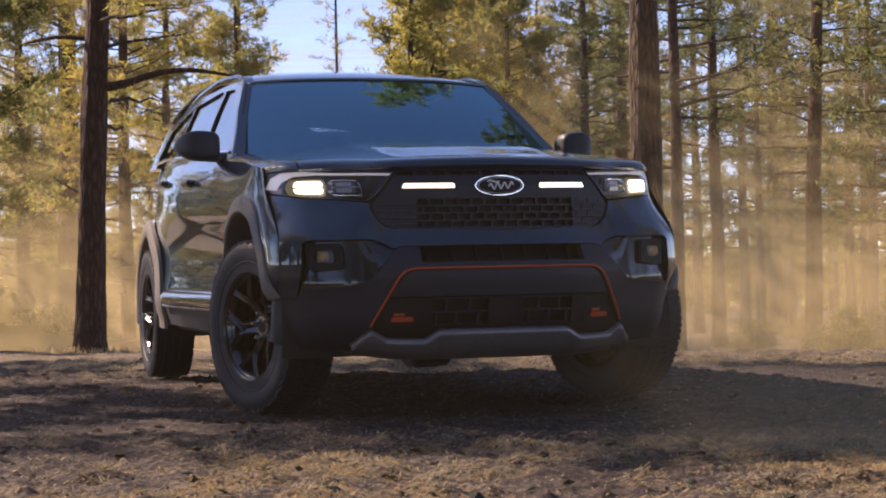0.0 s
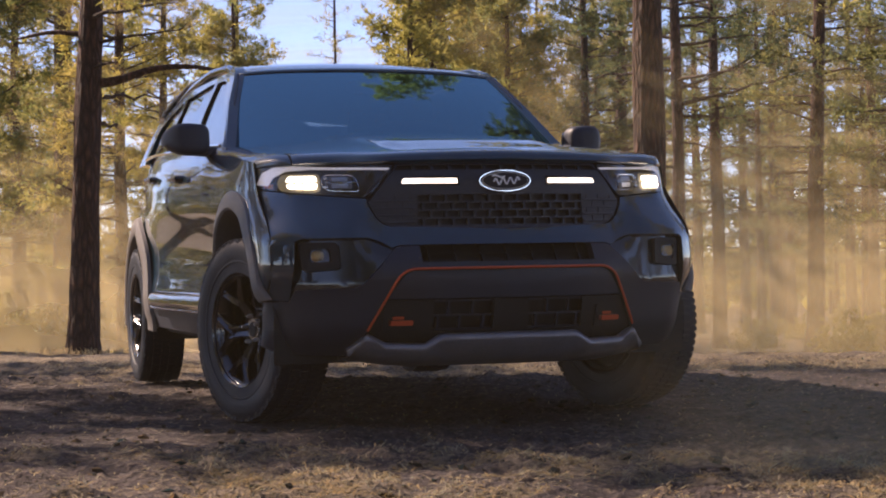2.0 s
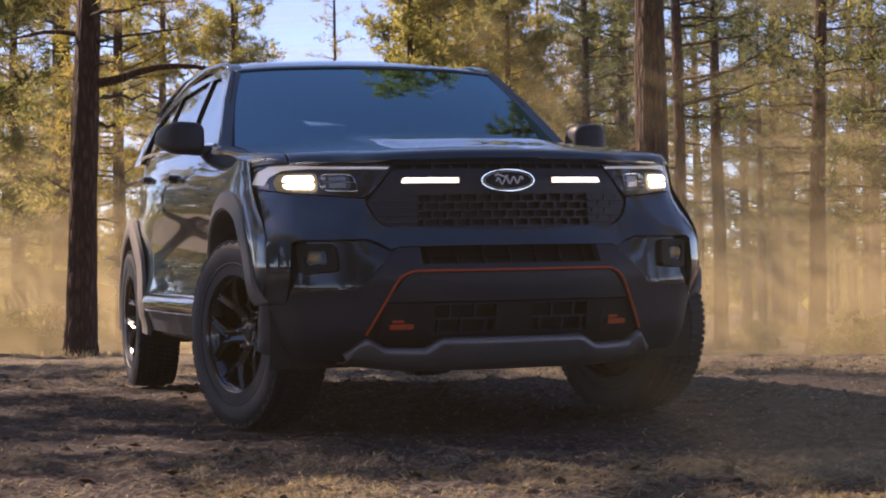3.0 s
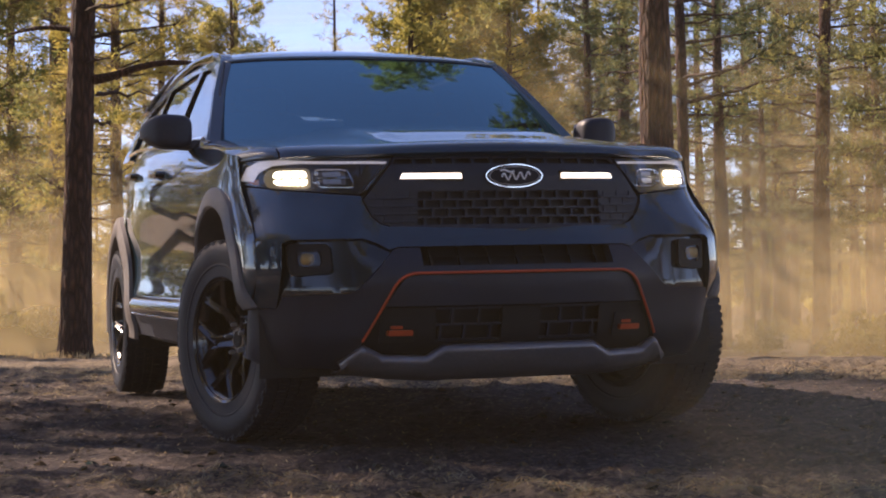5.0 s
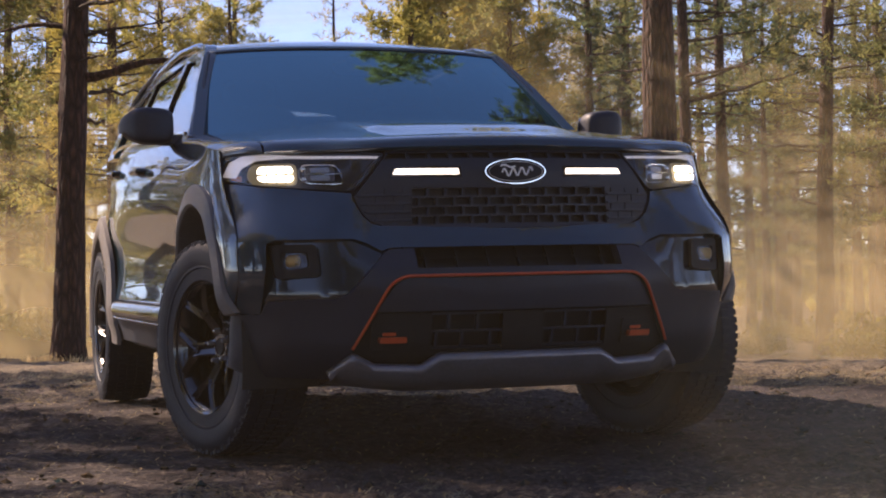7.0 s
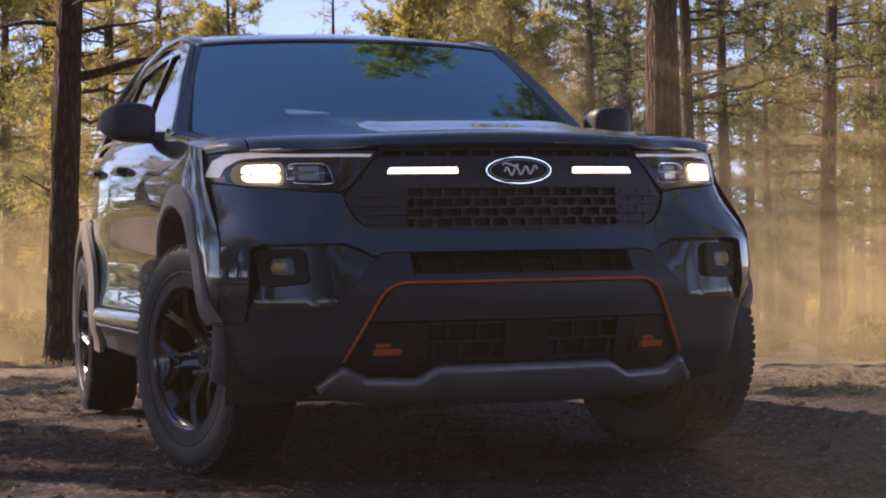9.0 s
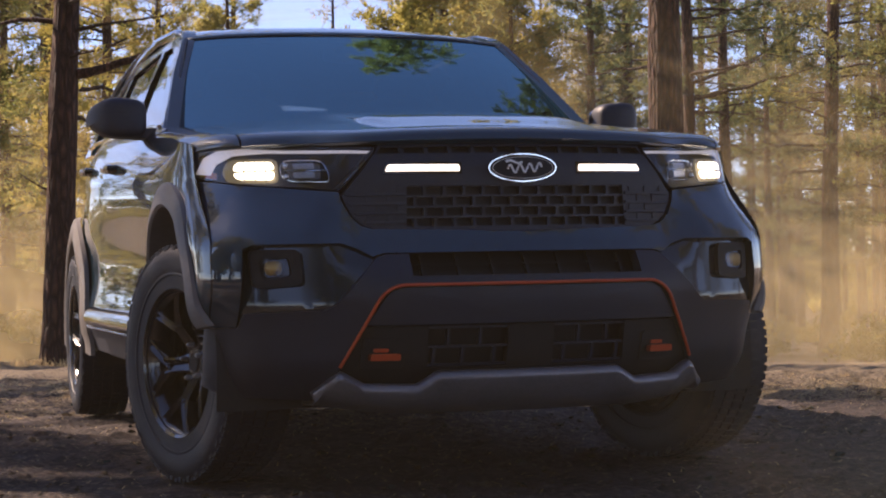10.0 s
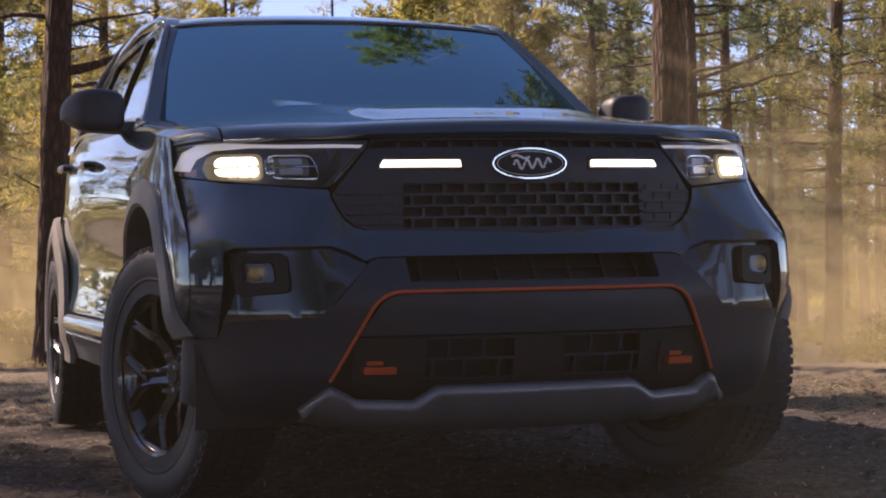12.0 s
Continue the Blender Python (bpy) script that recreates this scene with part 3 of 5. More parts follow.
# number-plate area between the orange lines
half = [(0.0, 0.625), (0.39, 0.625), (0.425, 0.612), (0.44, 0.594), (0.492, 0.516), (0.0, 0.516)]
part("plate_panel", slab(mirror_x(half), nose(-0.004), 0.04, 0.04), CLAD, car, "plain dark panel above the lower grille", bevel=0.004)
# lower grille: frame pieces and staggered cells
half = [(0.0, 0.511), (0.072, 0.511), (0.072, 0.388), (0.310, 0.388), (0.310, 0.511), (0.494, 0.511), (0.551, 0.397), (0.556, 0.372), (0.498, 0.333), (0.342, 0.329), (0.283, 0.366), (0.0, 0.366)]
part("lower_grille_frame", slab(mirror_x(half), nose(-0.02), 0.035, 0.04), DARK, car, "black lower grille surround", bevel=0.003)
for sg in (-1, 1):
    bm = bmesh.new()
    for z in (0.394, 0.448, 0.505):
        add_slab(bm, [(sg * 0.070, z - 0.004), (sg * 0.312, z - 0.004), (sg * 0.312, z + 0.004), (sg * 0.070, z + 0.004)], nose(-0.026), 0.02)
    for z0, z1, xs in ((0.394, 0.448, (0.11, 0.205, 0.29)), (0.448, 0.505, (0.155, 0.25))):
        for x in xs:
            add_slab(bm, [(sg * x - 0.0045, z0), (sg * x + 0.0045, z0), (sg * x + 0.0045, z1), (sg * x - 0.0045, z1)], nose(-0.026), 0.02)
    part("lower_grille", bm, CLAD, car, "black lower grille with staggered cells")
# orange line
bm = bmesh.new()
line = rounded([(0.560, 0.394), (0.438, 0.632), (-0.438, 0.632), (-0.560, 0.394)], 0.06, 7)[8:-8]
line = [(0.560, 0.394)] + [p for p in line] + [(-0.560, 0.394)]
dense = []
for a, b in zip(line, line[1:]):
    k = max(1, int((Vector(a) - Vector(b)).length / 0.03))
    dense += [tuple(Vector(a).lerp(Vector(b), i / k)) for i in range(k)]
dense.append(line[-1])
add_tube(bm, [(x, nose_y(x, z) - 0.006, z) for x, z in dense], 0.0052, 8)
part("orange_trim_line", bm, ORANGE, car, "thin orange-red pinstripe on the bumper")
# tow hooks
for sg in (-1, 1):
    bm = bmesh.new()
    c = sg * 0.437
    add_slab(bm, rounded([(c - 0.042, 0.412), (c + 0.042, 0.412), (c + 0.042, 0.432), (c - 0.042, 0.432)], 0.006), nose(0.015), 0.06)
    add_slab(bm, rounded([(c - 0.03, 0.436), (c + 0.012, 0.436), (c + 0.012, 0.447), (c - 0.03, 0.447)], 0.004), nose(-0.005), 0.05)
    hook = part("tow_hook", bm, ORANGE, car, "orange-red front tow hook", bevel=0.004)
    bm = bmesh.new()
    add_slab(bm, rounded([(c - 0.066, 0.388), (c + 0.066, 0.388), (c + 0.062, 0.476), (c - 0.062, 0.476)], 0.012), nose(-0.012), 0.012)
    part("hook_bezel", bm, DARK, hook)
# skid plate: rolled top edge and a face that falls back below
bm = bmesh.new()
top = [(-0.622, 0.312), (-0.557, 0.372), (-0.494, 0.335), (-0.342, 0.330), (-0.281, 0.368), (0.281, 0.368), (0.342, 0.330), (0.494, 0.335), (0.557, 0.372), (0.622, 0.312)]
rows = []
for x in np.linspace(-0.622, 0.622, 131):
    zt = lerp(x, top)
    y = nose_y(x, 0.365) + 0.05 * smooth(abs(x), 0.55, 0.622)
    zb = 0.260 + 0.028 * smooth(abs(x), 0.35, 0.655)
    rows.append([(x, y + 0.03, zt - 0.012), (x, y - 0.010, zt - 0.001), (x, y - 0.022, zt - 0.003), (x, y - 0.026, zt - 0.008), (x, y - 0.024, zt - 0.015), (x, y + 0.016, (zt - 0.02) * 0.5 + zb * 0.5), (x, y + 0.07, zb), (x, y + 0.18, zb - 0.004)])
add_grid(bm, rows)
part("skid_plate", bm, SKID, car, "satin silver-grey front skid plate", sharp=60).modifiers.new("thick", "SOLIDIFY").thickness = 0.012
# fog-lamp pockets: a panel that leans back under the bumper's brow
def pocket_face(off=0.0):
    return lambda x, z, w: (x, max(nose_y(x, 0.55) + 0.004 + 0.13 * max(0, z - 0.55) + 0.5 * max(0, 0.55 - z), nose_y(x, z) + 0.010) - off + w, z)


for sg in (-1, 1):
    S = (lambda p: p) if sg > 0 else flip
    pocket = part("fog_pocket", slab(S([(0.44, 0.74), (0.51, 0.765), (0.842, 0.765), (0.85, 0.505), (0.57, 0.505), (0.44, 0.70)]), pocket_face(), 0.02, 0.03), PIANO, car, "gloss dark fog-lamp surround")
    bm = bmesh.new()
    outer = rounded([(0.665, 0.638), (0.798, 0.628), (0.808, 0.742), (0.672, 0.742)], 0.02, 4)
    inner = rounded([(0.695, 0.662), (0.776, 0.655), (0.784, 0.718), (0.700, 0.718)], 0.016, 4)
    k = len(outer)
    fr, bk = pocket_face(0.022), pocket_face(-0.004)
    rings = [[bm.verts.new(f(*q, 0)) for q in S(list(r))] for r, f in ((outer, bk), (outer, fr), (inner, fr), (inner, bk))]
    for a, b in zip(rings, rings[1:]):
        for i in range(k):
            bm.faces.new((a[i], a[(i + 1) % k], b[(i + 1) % k], b[i]))
    part("fog_bezel", bm, DARK, pocket, "matt black fog-lamp bezel")
    bm = slab(S([(0.69, 0.655), (0.785, 0.65), (0.79, 0.722), (0.695, 0.722)]), pocket_face(0.003), 0.01)
    part("fog_reflector", bm, DARK, pocket, "dark fog-lamp reflector")
    bm = bmesh.new()
    y0 = pocket_face(0.010)(0.742, 0.688, 0)[1]
    add_puff(bm, (sg * 0.742, y0, 0.688), (0.026, 0.012, 0.022), 3)
    part("fog_bulb_shield", bm, FOG, pocket)
    bm = slab(S(rounded([(0.700, 0.665), (0.773, 0.66), (0.780, 0.714), (0.705, 0.714)], 0.016)), pocket_face(0.018), 0.003)
    part("fog_lens", bm, LENS, pocket, "clear fog-lamp lens")

# ---- grille
grille_half = [(0.0, 0.783), (0.445, 0.796), (0.480, 0.808), (0.508, 0.834), (0.529, 0.876), (0.536, 0.900), (0.420, 1.046), (0.0, 1.048)]
part("grille_backing", slab(mirror_x(grille_half), nose(-0.034), 0.02, 0.04), DARK, car)
bm = bmesh.new()
band = [(0.0, 0.925), (0.345, 0.925), (0.35, 0.798), (0.445, 0.799), (0.475, 0.811), (0.503, 0.836), (0.524, 0.877), (0.530, 0.898), (0.434, 1.022), (0.0, 1.022)]
add_slab(bm, mirror_x(band), nose(-0.006), 0.03, 0.035)
add_slab(bm, mirror_x([(0.0, 0.786), (0.445, 0.796), (0.445, 0.802), (0.0, 0.800)]), nose(-0.004), 0.03, 0.035)
add_slab(bm, mirror_x([(0.0, 1.042), (0.412, 1.042), (0.430, 1.022), (0.420, 1.048), (0.0, 1.049)]), nose(-0.004), 0.03, 0.035)
for i in range(-5, 6):
    add_slab(bm, [(i * 0.07 - 0.006, 1.020), (i * 0.07 + 0.006, 1.020), (i * 0.07 + 0.006, 1.044), (i * 0.07 - 0.006, 1.044)], nose(-0.012), 0.02)
grille = part("grille", bm, CLAD, car, "matt black grille panel with wide light bars", bevel=0.003)
bm = bmesh.new()
zs = [0.925 - 0.0312 * i for i in range(5)]
for z in zs:
    add_slab(bm, [(-0.35, z - 0.0035), (0.35, z - 0.0035), (0.35, z + 0.0035), (-0.35, z + 0.0035)], nose(-0.010), 0.022, 0.04)
for r in range(4):
    for i in range(-6, 7):
        x = (i + 0.5 * (r % 2)) * 0.0585
        if abs(x) < 0.345:
            z0, z1 = zs[r + 1], zs[r]
            add_slab(bm, [(x - 0.006, z0), (x + 0.006, z0), (x + 0.004, (z0 + z1) / 2), (x + 0.006, z1), (x - 0.006, z1), (x - 0.004, (z0 + z1) / 2)], nose(-0.012), 0.02)
part("grille_mesh", bm, CLAD, grille, "black brick-pattern grille mesh")
for sg in (-1, 1):
    S = (lambda p: p) if sg > 0 else flip
    for z, x1 in ((0.900, 0.520), (0.872, 0.512), (0.843, 0.496), (0.816, 0.468)):
        part("grille_slat", slab(S([(0.352, z - 0.0045), (x1, z - 0.0045), (x1 + 0.004, z + 0.0045), (0.352, z + 0.0045)]), nose(0.0015), 0.012), CLAD, grille, bevel=0.002)
    bm = bmesh.new()
    for r, (z0, z1, x1) in enumerate(((0.9045, 0.921, 0.515), (0.8765, 0.8955, 0.508), (0.8475, 0.8675, 0.495), (0.8205, 0.8385, 0.47))):
        for k in range(3):
            x = 0.372 + 0.0585 * (k + 0.5 * (r % 2))
            if x < x1 - 0.01:
                add_slab(bm, S([(x - 0.004, z0), (x + 0.004, z0), (x + 0.004, z1), (x - 0.004, z1)]), nose(-0.002), 0.008)
    tagged(part("grille_rib", bm, CLAD, grille, "low ribs between the grille slats"), kind="stuff")
    part("light_bar", slab(S(rounded([(0.190, 0.9665), (0.408, 0.9685), (0.398, 0.988), (0.192, 0.9865)], 0.004, 2)), nose(0.003), 0.02), BAR, grille, "lit white light bar in the grille", bevel=0.002)
    part("light_bar_bezel", slab(S([(0.183, 0.959), (0.415, 0.961), (0.403, 0.995), (0.183, 0.994)]), nose(-0.003), 0.012), GLOSS, grille)
# oval badge without lettering
def oval(rx, rz, n=40):
    return [(rx * math.cos(2 * math.pi * i / n), 0.9745 + rz * math.sin(2 * math.pi * i / n)) for i in range(n)]


flat = lambda off: (lambda x, z, w: (x, 0.012 - off + w + 0.25 * x * x, z))
badge = part("badge", slab(oval(0.1085, 0.043), flat(0.006), 0.02, 0.03), CHROME, car, "oval badge with chrome rim and dark blue face", bevel=0.004)
part("badge_face", slab(oval(0.0945, 0.0318), flat(0.0092), 0.004, 0.03), BADGE, badge)
part("badge_ring", slab(oval(0.1038, 0.0390), flat(0.0075), 0.004, 0.03), DARK, badge)
part("badge_inner_rim", slab(oval(0.0965, 0.0333), flat(0.0083), 0.004, 0.03), SILVER, badge, "thin silver inner rim")
bm = bmesh.new()
wave = [(-0.050 + 0.108 * t, 0.9700 + 0.0120 * math.sin(7.0 * math.pi * t) + 0.006 * t) for t in np.linspace(0, 1, 57)]
swash = [(-0.056 + 0.052 * t, 0.9915 + 0.004 * math.sin(2 * math.pi * t)) for t in np.linspace(0, 1, 13)]
for pts in (wave, swash):
    add_tube(bm, [(x, 0.0010 + 0.25 * x * x, z) for x, z in pts], 0.0036, 6)
part("badge_mark", bm, SILVER, badge, "plain silver marks on the badge")

# ---- headlamps
for sg in (-1, 1):
    S = (lambda p: p) if sg > 0 else flip
    outline = rounded([(0.424, 1.042), (0.536, 0.914), (0.80, 0.939), (0.890, 0.966), (0.915, 0.986), (0.892, 1.038), (0.84, 1.062), (0.70, 1.053)], 0.02, 4)
    lamp = part("headlamp", slab(S(outline), nose(-0.075), 0.02, 0.03), DARK, car, "lit headlamp with clear lens and white light guide")
    # side walls of the bucket
    bm = bmesh.new()
    k = len(outline)
    fr, bk = nose(-0.002), nose(-0.076)
    rings = [[bm.verts.new(f(*q, 0)) for q in S(list(outline))] for f in (bk, fr)]
    for i in range(k):
        bm.faces.new((rings[0][i], rings[0][(i + 1) % k], rings[1][(i + 1) % k], rings[1][i]))
    part("lamp_bucket", bm, DARK, lamp).modifiers.new("thick", "SOLIDIFY").thickness = 0.004
    part("light_guide", slab(S([(0.442, 1.032), (0.450, 1.024), (0.72, 1.035), (0.81, 1.031), (0.850, 1.008), (0.866, 0.976), (0.897, 0.984), (0.877, 1.033), (0.838, 1.055), (0.70, 1.044)]), nose(-0.012), 0.02, 0.03), DRL, lamp, "white upper light guide strip", bevel=0.003)
    bm = bmesh.new()
    add_slab(bm, S(rounded([(0.708, 0.953), (0.802, 0.958), (0.813, 0.978), (0.702, 0.978)], 0.012)), nose(-0.014), 0.03)
    add_slab(bm, S(rounded([(0.702, 0.985), (0.813, 0.985), (0.803, 1.010), (0.708, 1.008)], 0.012)), nose(-0.014), 0.03)
    bez = bmesh.new()
    for xx in (0.728, 0.757, 0.786):
        add_slab(bez, S([(xx - 0.0012, 0.952), (xx + 0.0012, 0.952), (xx + 0.0012, 1.012), (xx - 0.0012, 1.012)]), nose(-0.010), 0.02)
    part("lamp_divider", bez, STEEL, lamp)
    part("lamp_reflector", slab(S(rounded([(0.690, 0.942), (0.822, 0.948), (0.838, 0.980), (0.822, 1.020), (0.690, 1.018)], 0.02)), nose(-0.028), 0.01), BOWL, lamp)
    part("lit_lamp_unit", bm, LIT, lamp, "glowing warm white headlight unit", bevel=0.004)
    bm = bmesh.new()
    add_slab(bm, S(rounded([(0.572, 0.952), (0.655, 0.958), (0.66, 1.005), (0.572, 1.002)], 0.012)), nose(-0.05), 0.02)
    part("inner_reflector", bm, GREY, lamp, "silvery inner lamp reflector", bevel=0.003)
    for z0, z1 in ((0.957, 0.976), (0.984, 1.002)):
        part("projector_pane", slab(S(rounded([(0.588, z0), (0.644, z0 + 0.002), (0.646, z1), (0.590, z1)], 0.005, 2)), nose(-0.040), 0.008), STEEL, lamp, "bright projector pane", bevel=0.002)
    bm = bmesh.new()
    for zc in (0.962, 0.996):
        add_puff(bm, nose(-0.034)(sg * 0.668, zc, 0), (0.010, 0.008, 0.009), 3, 10, 6)
    part("projector_clip", bm, CHROME, lamp)
    bm = bmesh.new()
    add_slab(bm, S([(0.556, 0.976), (0.672, 0.980), (0.672, 0.983), (0.556, 0.979)]), nose(-0.035), 0.02)
    loop = rounded([(0.548, 0.942), (0.655, 0.948), (0.682, 0.965), (0.682, 1.000), (0.660, 1.012), (0.566, 1.008)], 0.02, 3)
    add_tube(bm, [nose(-0.04)(*q, 0) for q in S(loop)] + [nose(-0.04)(*S(loop)[0], 0)], 0.0022, 5)
    part("lamp_trim", bm, CHROME, lamp)
    part("amber_reflector", slab(S([(0.852, 0.962), (0.876, 0.970), (0.876, 0.984), (0.850, 0.982)]), nose(-0.02), 0.012), AMBER, lamp, "amber side reflector in the headlamp")
    lens = part("lamp_lens", slab(S(outline), nose(0.001), 0.003, 0.03), LENS, lamp, "clear headlamp lens")
    lens.visible_shadow = False

# ---- wheel-arch flares, wells, sills
for sg in (-1, 1):
    for axle in (AXLE_F, AXLE_R):
        bm = bmesh.new()
        rows = []
        for a in np.linspace(radians(-8), radians(166 if axle == AXLE_F else 188), 57):
            row = []
            for r, dx in ((0.464, -0.09), (0.462, 0.0), (0.467, 0.022), (0.480, 0.030), (0.530, 0.024), (0.566, 0.014), (0.571, -0.006)):
                rr = 0.504 + (r - 0.464) * (0.80 - 0.42 * smooth(a, radians(105), radians(158))) if axle == AXLE_F else r
                y, z = axle + rr * math.cos(a), HUB_Z + rr * math.sin(a)
                wrap = smooth(a, radians(112), radians(140)) if axle == AXLE_F else 0.0
                base = (1 - wrap) * max(0.886, corner_x(axle + 0.59 * math.cos(a), max(0.34, HUB_Z + 0.59 * math.sin(a)))) + wrap * corner_x(y, z)
                row.append((sg * (min(0.35 * max(base, 0.905) + 0.65 * 0.935, base + 0.022 - 0.010 * wrap) + dx), y, z))
            rows.append(row)
        add_grid(bm, rows)
        part("wheel_arch_flare", bm, GREY, car, "matt grey-black wheel-arch flare", sharp=40)
        bm = bmesh.new()
        add_grid(bm, [[(sg * x, axle + 0.522 * math.cos(a), HUB_Z + 0.522 * math.sin(a)) for x in (0.50, 0.885)] for a in np.linspace(radians(-14), radians(194), 33)])
        add_grid(bm, [[(sg * 0.50, axle + r * math.cos(a), HUB_Z + r * math.sin(a)) for r in (0.02, 0.522)] for a in np.linspace(radians(-14), radians(194), 33)])
        part("wheel_well", bm, DARK, car)
    sill = rounded([(1.30, 0.335), (3.32, 0.335), (3.36, 0.42), (3.30, 0.485), (1.32, 0.485)], 0.03)
    part("sill_cladding", slab(sill, side(sg, 0.012), 0.06, 0.08), CLAD, car, "black sill cladding below the doors", bevel=0.012)
    bm = bmesh.new()
    rows = []
    for y in np.linspace(1.31, 3.22, 40):
        e = 0.02 * smooth(y, 3.22, 3.10)
        rows.append([(sg * (0.915 + dx * (0.3 + 35 * e)), y, z) for dx, z in ((-0.01, 0.540), (0.022, 0.534), (0.046, 0.518), (0.058, 0.494), (0.056, 0.474), (0.042, 0.458), (0.0, 0.450))])
    add_grid(bm, rows)
    part("sill_strip", bm, GLOSS, car, "gloss black ledge along the sill").modifiers.new("thick", "SOLIDIFY").thickness = 0.004
    bm = bmesh.new()
    add_tube(bm, [(sg * 0.944, y, 0.447) for y in np.linspace(1.36, 3.16, 12)], 0.008, 6)
    part("sill_line", bm, LEDGE, car, "bright line under the sill ledge")
    bm = bmesh.new()
    for k in range(5):
        y = 1.62 + 0.035 * k
        add_slab(bm, [(y, 0.395), (y + 0.016, 0.395), (y + 0.016, 0.417), (y, 0.417)], side(sg, 0.0155), 0.004)
    part("sill_mark", bm, STEEL, car, "small pale marks on the sill cladding")
    for y0 in (2.16, 3.10):
        z0 = lerp(y0, BELT) - 0.115
        bm = bmesh.new()
        x0 = flank_x(y0, z0)
        add_tube(bm, [(sg * (x0 - 0.01), y0 - 0.115, z0), (sg * (x0 + 0.028), y0 - 0.10, z0), (sg * (x0 + 0.036), y0, z0 + 0.004), (sg * (x0 + 0.030), y0 + 0.10, z0 + 0.006), (sg * (x0 - 0.01), y0 + 0.12, z0 + 0.006)], [0.013, 0.016, 0.016, 0.016, 0.013], 8)
        part("door_handle", bm, GLOSS, car, "dark gloss door handle")
    # belt moulding
    bm = bmesh.new()
    add_tube(bm, [(sg * lerp(y, [(1.5, 0.850), (3.4, 0.822), (4.4, 0.78)]), y, lerp(y, BELT) + 0.040) for y in np.linspace(1.56, 4.35, 24)], 0.009, 6)
    part("belt_moulding", bm, CHROME, car, "bright strip under the side windows")
    # tail lamp
    bm = slab(rounded([(4.45, 0.98), (4.80, 0.98), (4.80, 1.18), (4.55, 1.18)], 0.03), side(sg, 0.012), 0.03)
    part("tail_lamp", bm, RED, car, "red wrap-round tail lamp", bevel=0.005)

# ---- greenhouse: pillars, side glass, windscreen, roof
def glass_side(sg, off=0.0):
    def place(y, z, w):
        z0 = lerp(y, BELT) + 0.03
        x = lerp(y, [(1.45, 0.836), (3.4, 0.808), (4.6, 0.75)]) - 0.37 * (z - z0) - 0.10 * max(0, z - 1.45)
        return (sg * (x + off - w), y, z)
    return place


ROOF = [(1.45, 1.19), (1.62, 1.295), (2.06, 1.600), (2.20, 1.638), (2.7, 1.668), (3.5, 1.655), (4.2, 1.61), (4.65, 1.56)]
for sg in (-1, 1):
    g = glass_side(sg)
    a0 = [(1.44, 1.18), (1.60, 1.295), (2.02, 1.598), (2.10, 1.640), (2.20, 1.662), (2.7, 1.694), (3.5, 1.682), (4.2, 1.635), (4.68, 1.575), (4.85, 1.31), (4.55, 1.31), (4.42, 1.53), (4.1, 1.575), (3.5, 1.612), (2.7, 1.622), (2.24, 1.598), (2.12, 1.556), (1.70, 1.262), (1.64, 1.215)]
    part("window_frame", slab(a0, glass_side(sg, 0.004), 0.05, 0.06), PAINT, car, "dark roof pillar and window frame", bevel=0.01)
    for y0, w, n in ((2.545, 0.055, "door_pillar"), (3.50, 0.06, "door_pillar")):
        part(n, slab([(y0 - w, 1.22), (y0 + w, 1.24), (y0 + w - 0.01, 1.635), (y0 - w + 0.02, 1.635)], glass_side(sg, 0.002), 0.04), GLOSS, car, bevel=0.006)
    part("side_window", slab([(1.66, 1.205), (2.13, 1.545), (2.25, 1.595), (2.51, 1.612), (2.495, 1.225)], glass_side(sg, -0.012), 0.005, 0.1), SIDEGLASS, car, "tinted front side window")
    part("side_window", slab([(2.59, 1.225), (2.58, 1.615), (3.45, 1.605), (3.45, 1.265)], glass_side(sg, -0.012), 0.005, 0.1), SIDEGLASS, car, "tinted rear side window")
    part("side_window", slab([(3.55, 1.265), (3.55, 1.605), (4.1, 1.57), (4.40, 1.525), (4.52, 1.31)], glass_side(sg, -0.012), 0.005, 0.1), SIDEGLASS, car, "tinted rear quarter window")
    # dark triangle in front of the door window
    part("window_corner", slab([(1.52, 1.195), (1.73, 1.205), (1.72, 1.275)], glass_side(sg, 0.0), 0.02), GLOSS, car)
    # roof rail on two feet
    bm = bmesh.new()
    pts = [(2.16, 1.640), (2.22, 1.668), (2.32, 1.690), (2.8, 1.721), (3.5, 1.712), (4.05, 1.676), (4.18, 1.65), (4.22, 1.618)]
    rows = []
    for y, z in pts:
        x = 0.648 - 0.03 * smooth(y, 3, 4.3)
        rows.append([(sg * (x + dx), y, z + dz) for dx, dz in ((-0.014, -0.040), (-0.014, -0.014), (-0.007, -0.007), (0.007, -0.007), (0.014, -0.016), (0.016, -0.05))])
    add_grid(bm, rows)
    part("roof_rail", bm, GLOSS, car, "gloss black roof rail", sharp=50).modifiers.new("thick", "SOLIDIFY").thickness = 0.006

def roof_z(x, y):
    return lerp(y, [(1.9, 1.606), (2.05, 1.644), (2.2, 1.675), (2.5, 1.716), (2.9, 1.743), (3.5, 1.740), (4.2, 1.692), (4.75, 1.62)]) + 0.006 - 0.085 * x * x - 0.03 * max(0, abs(x) - 0.5)


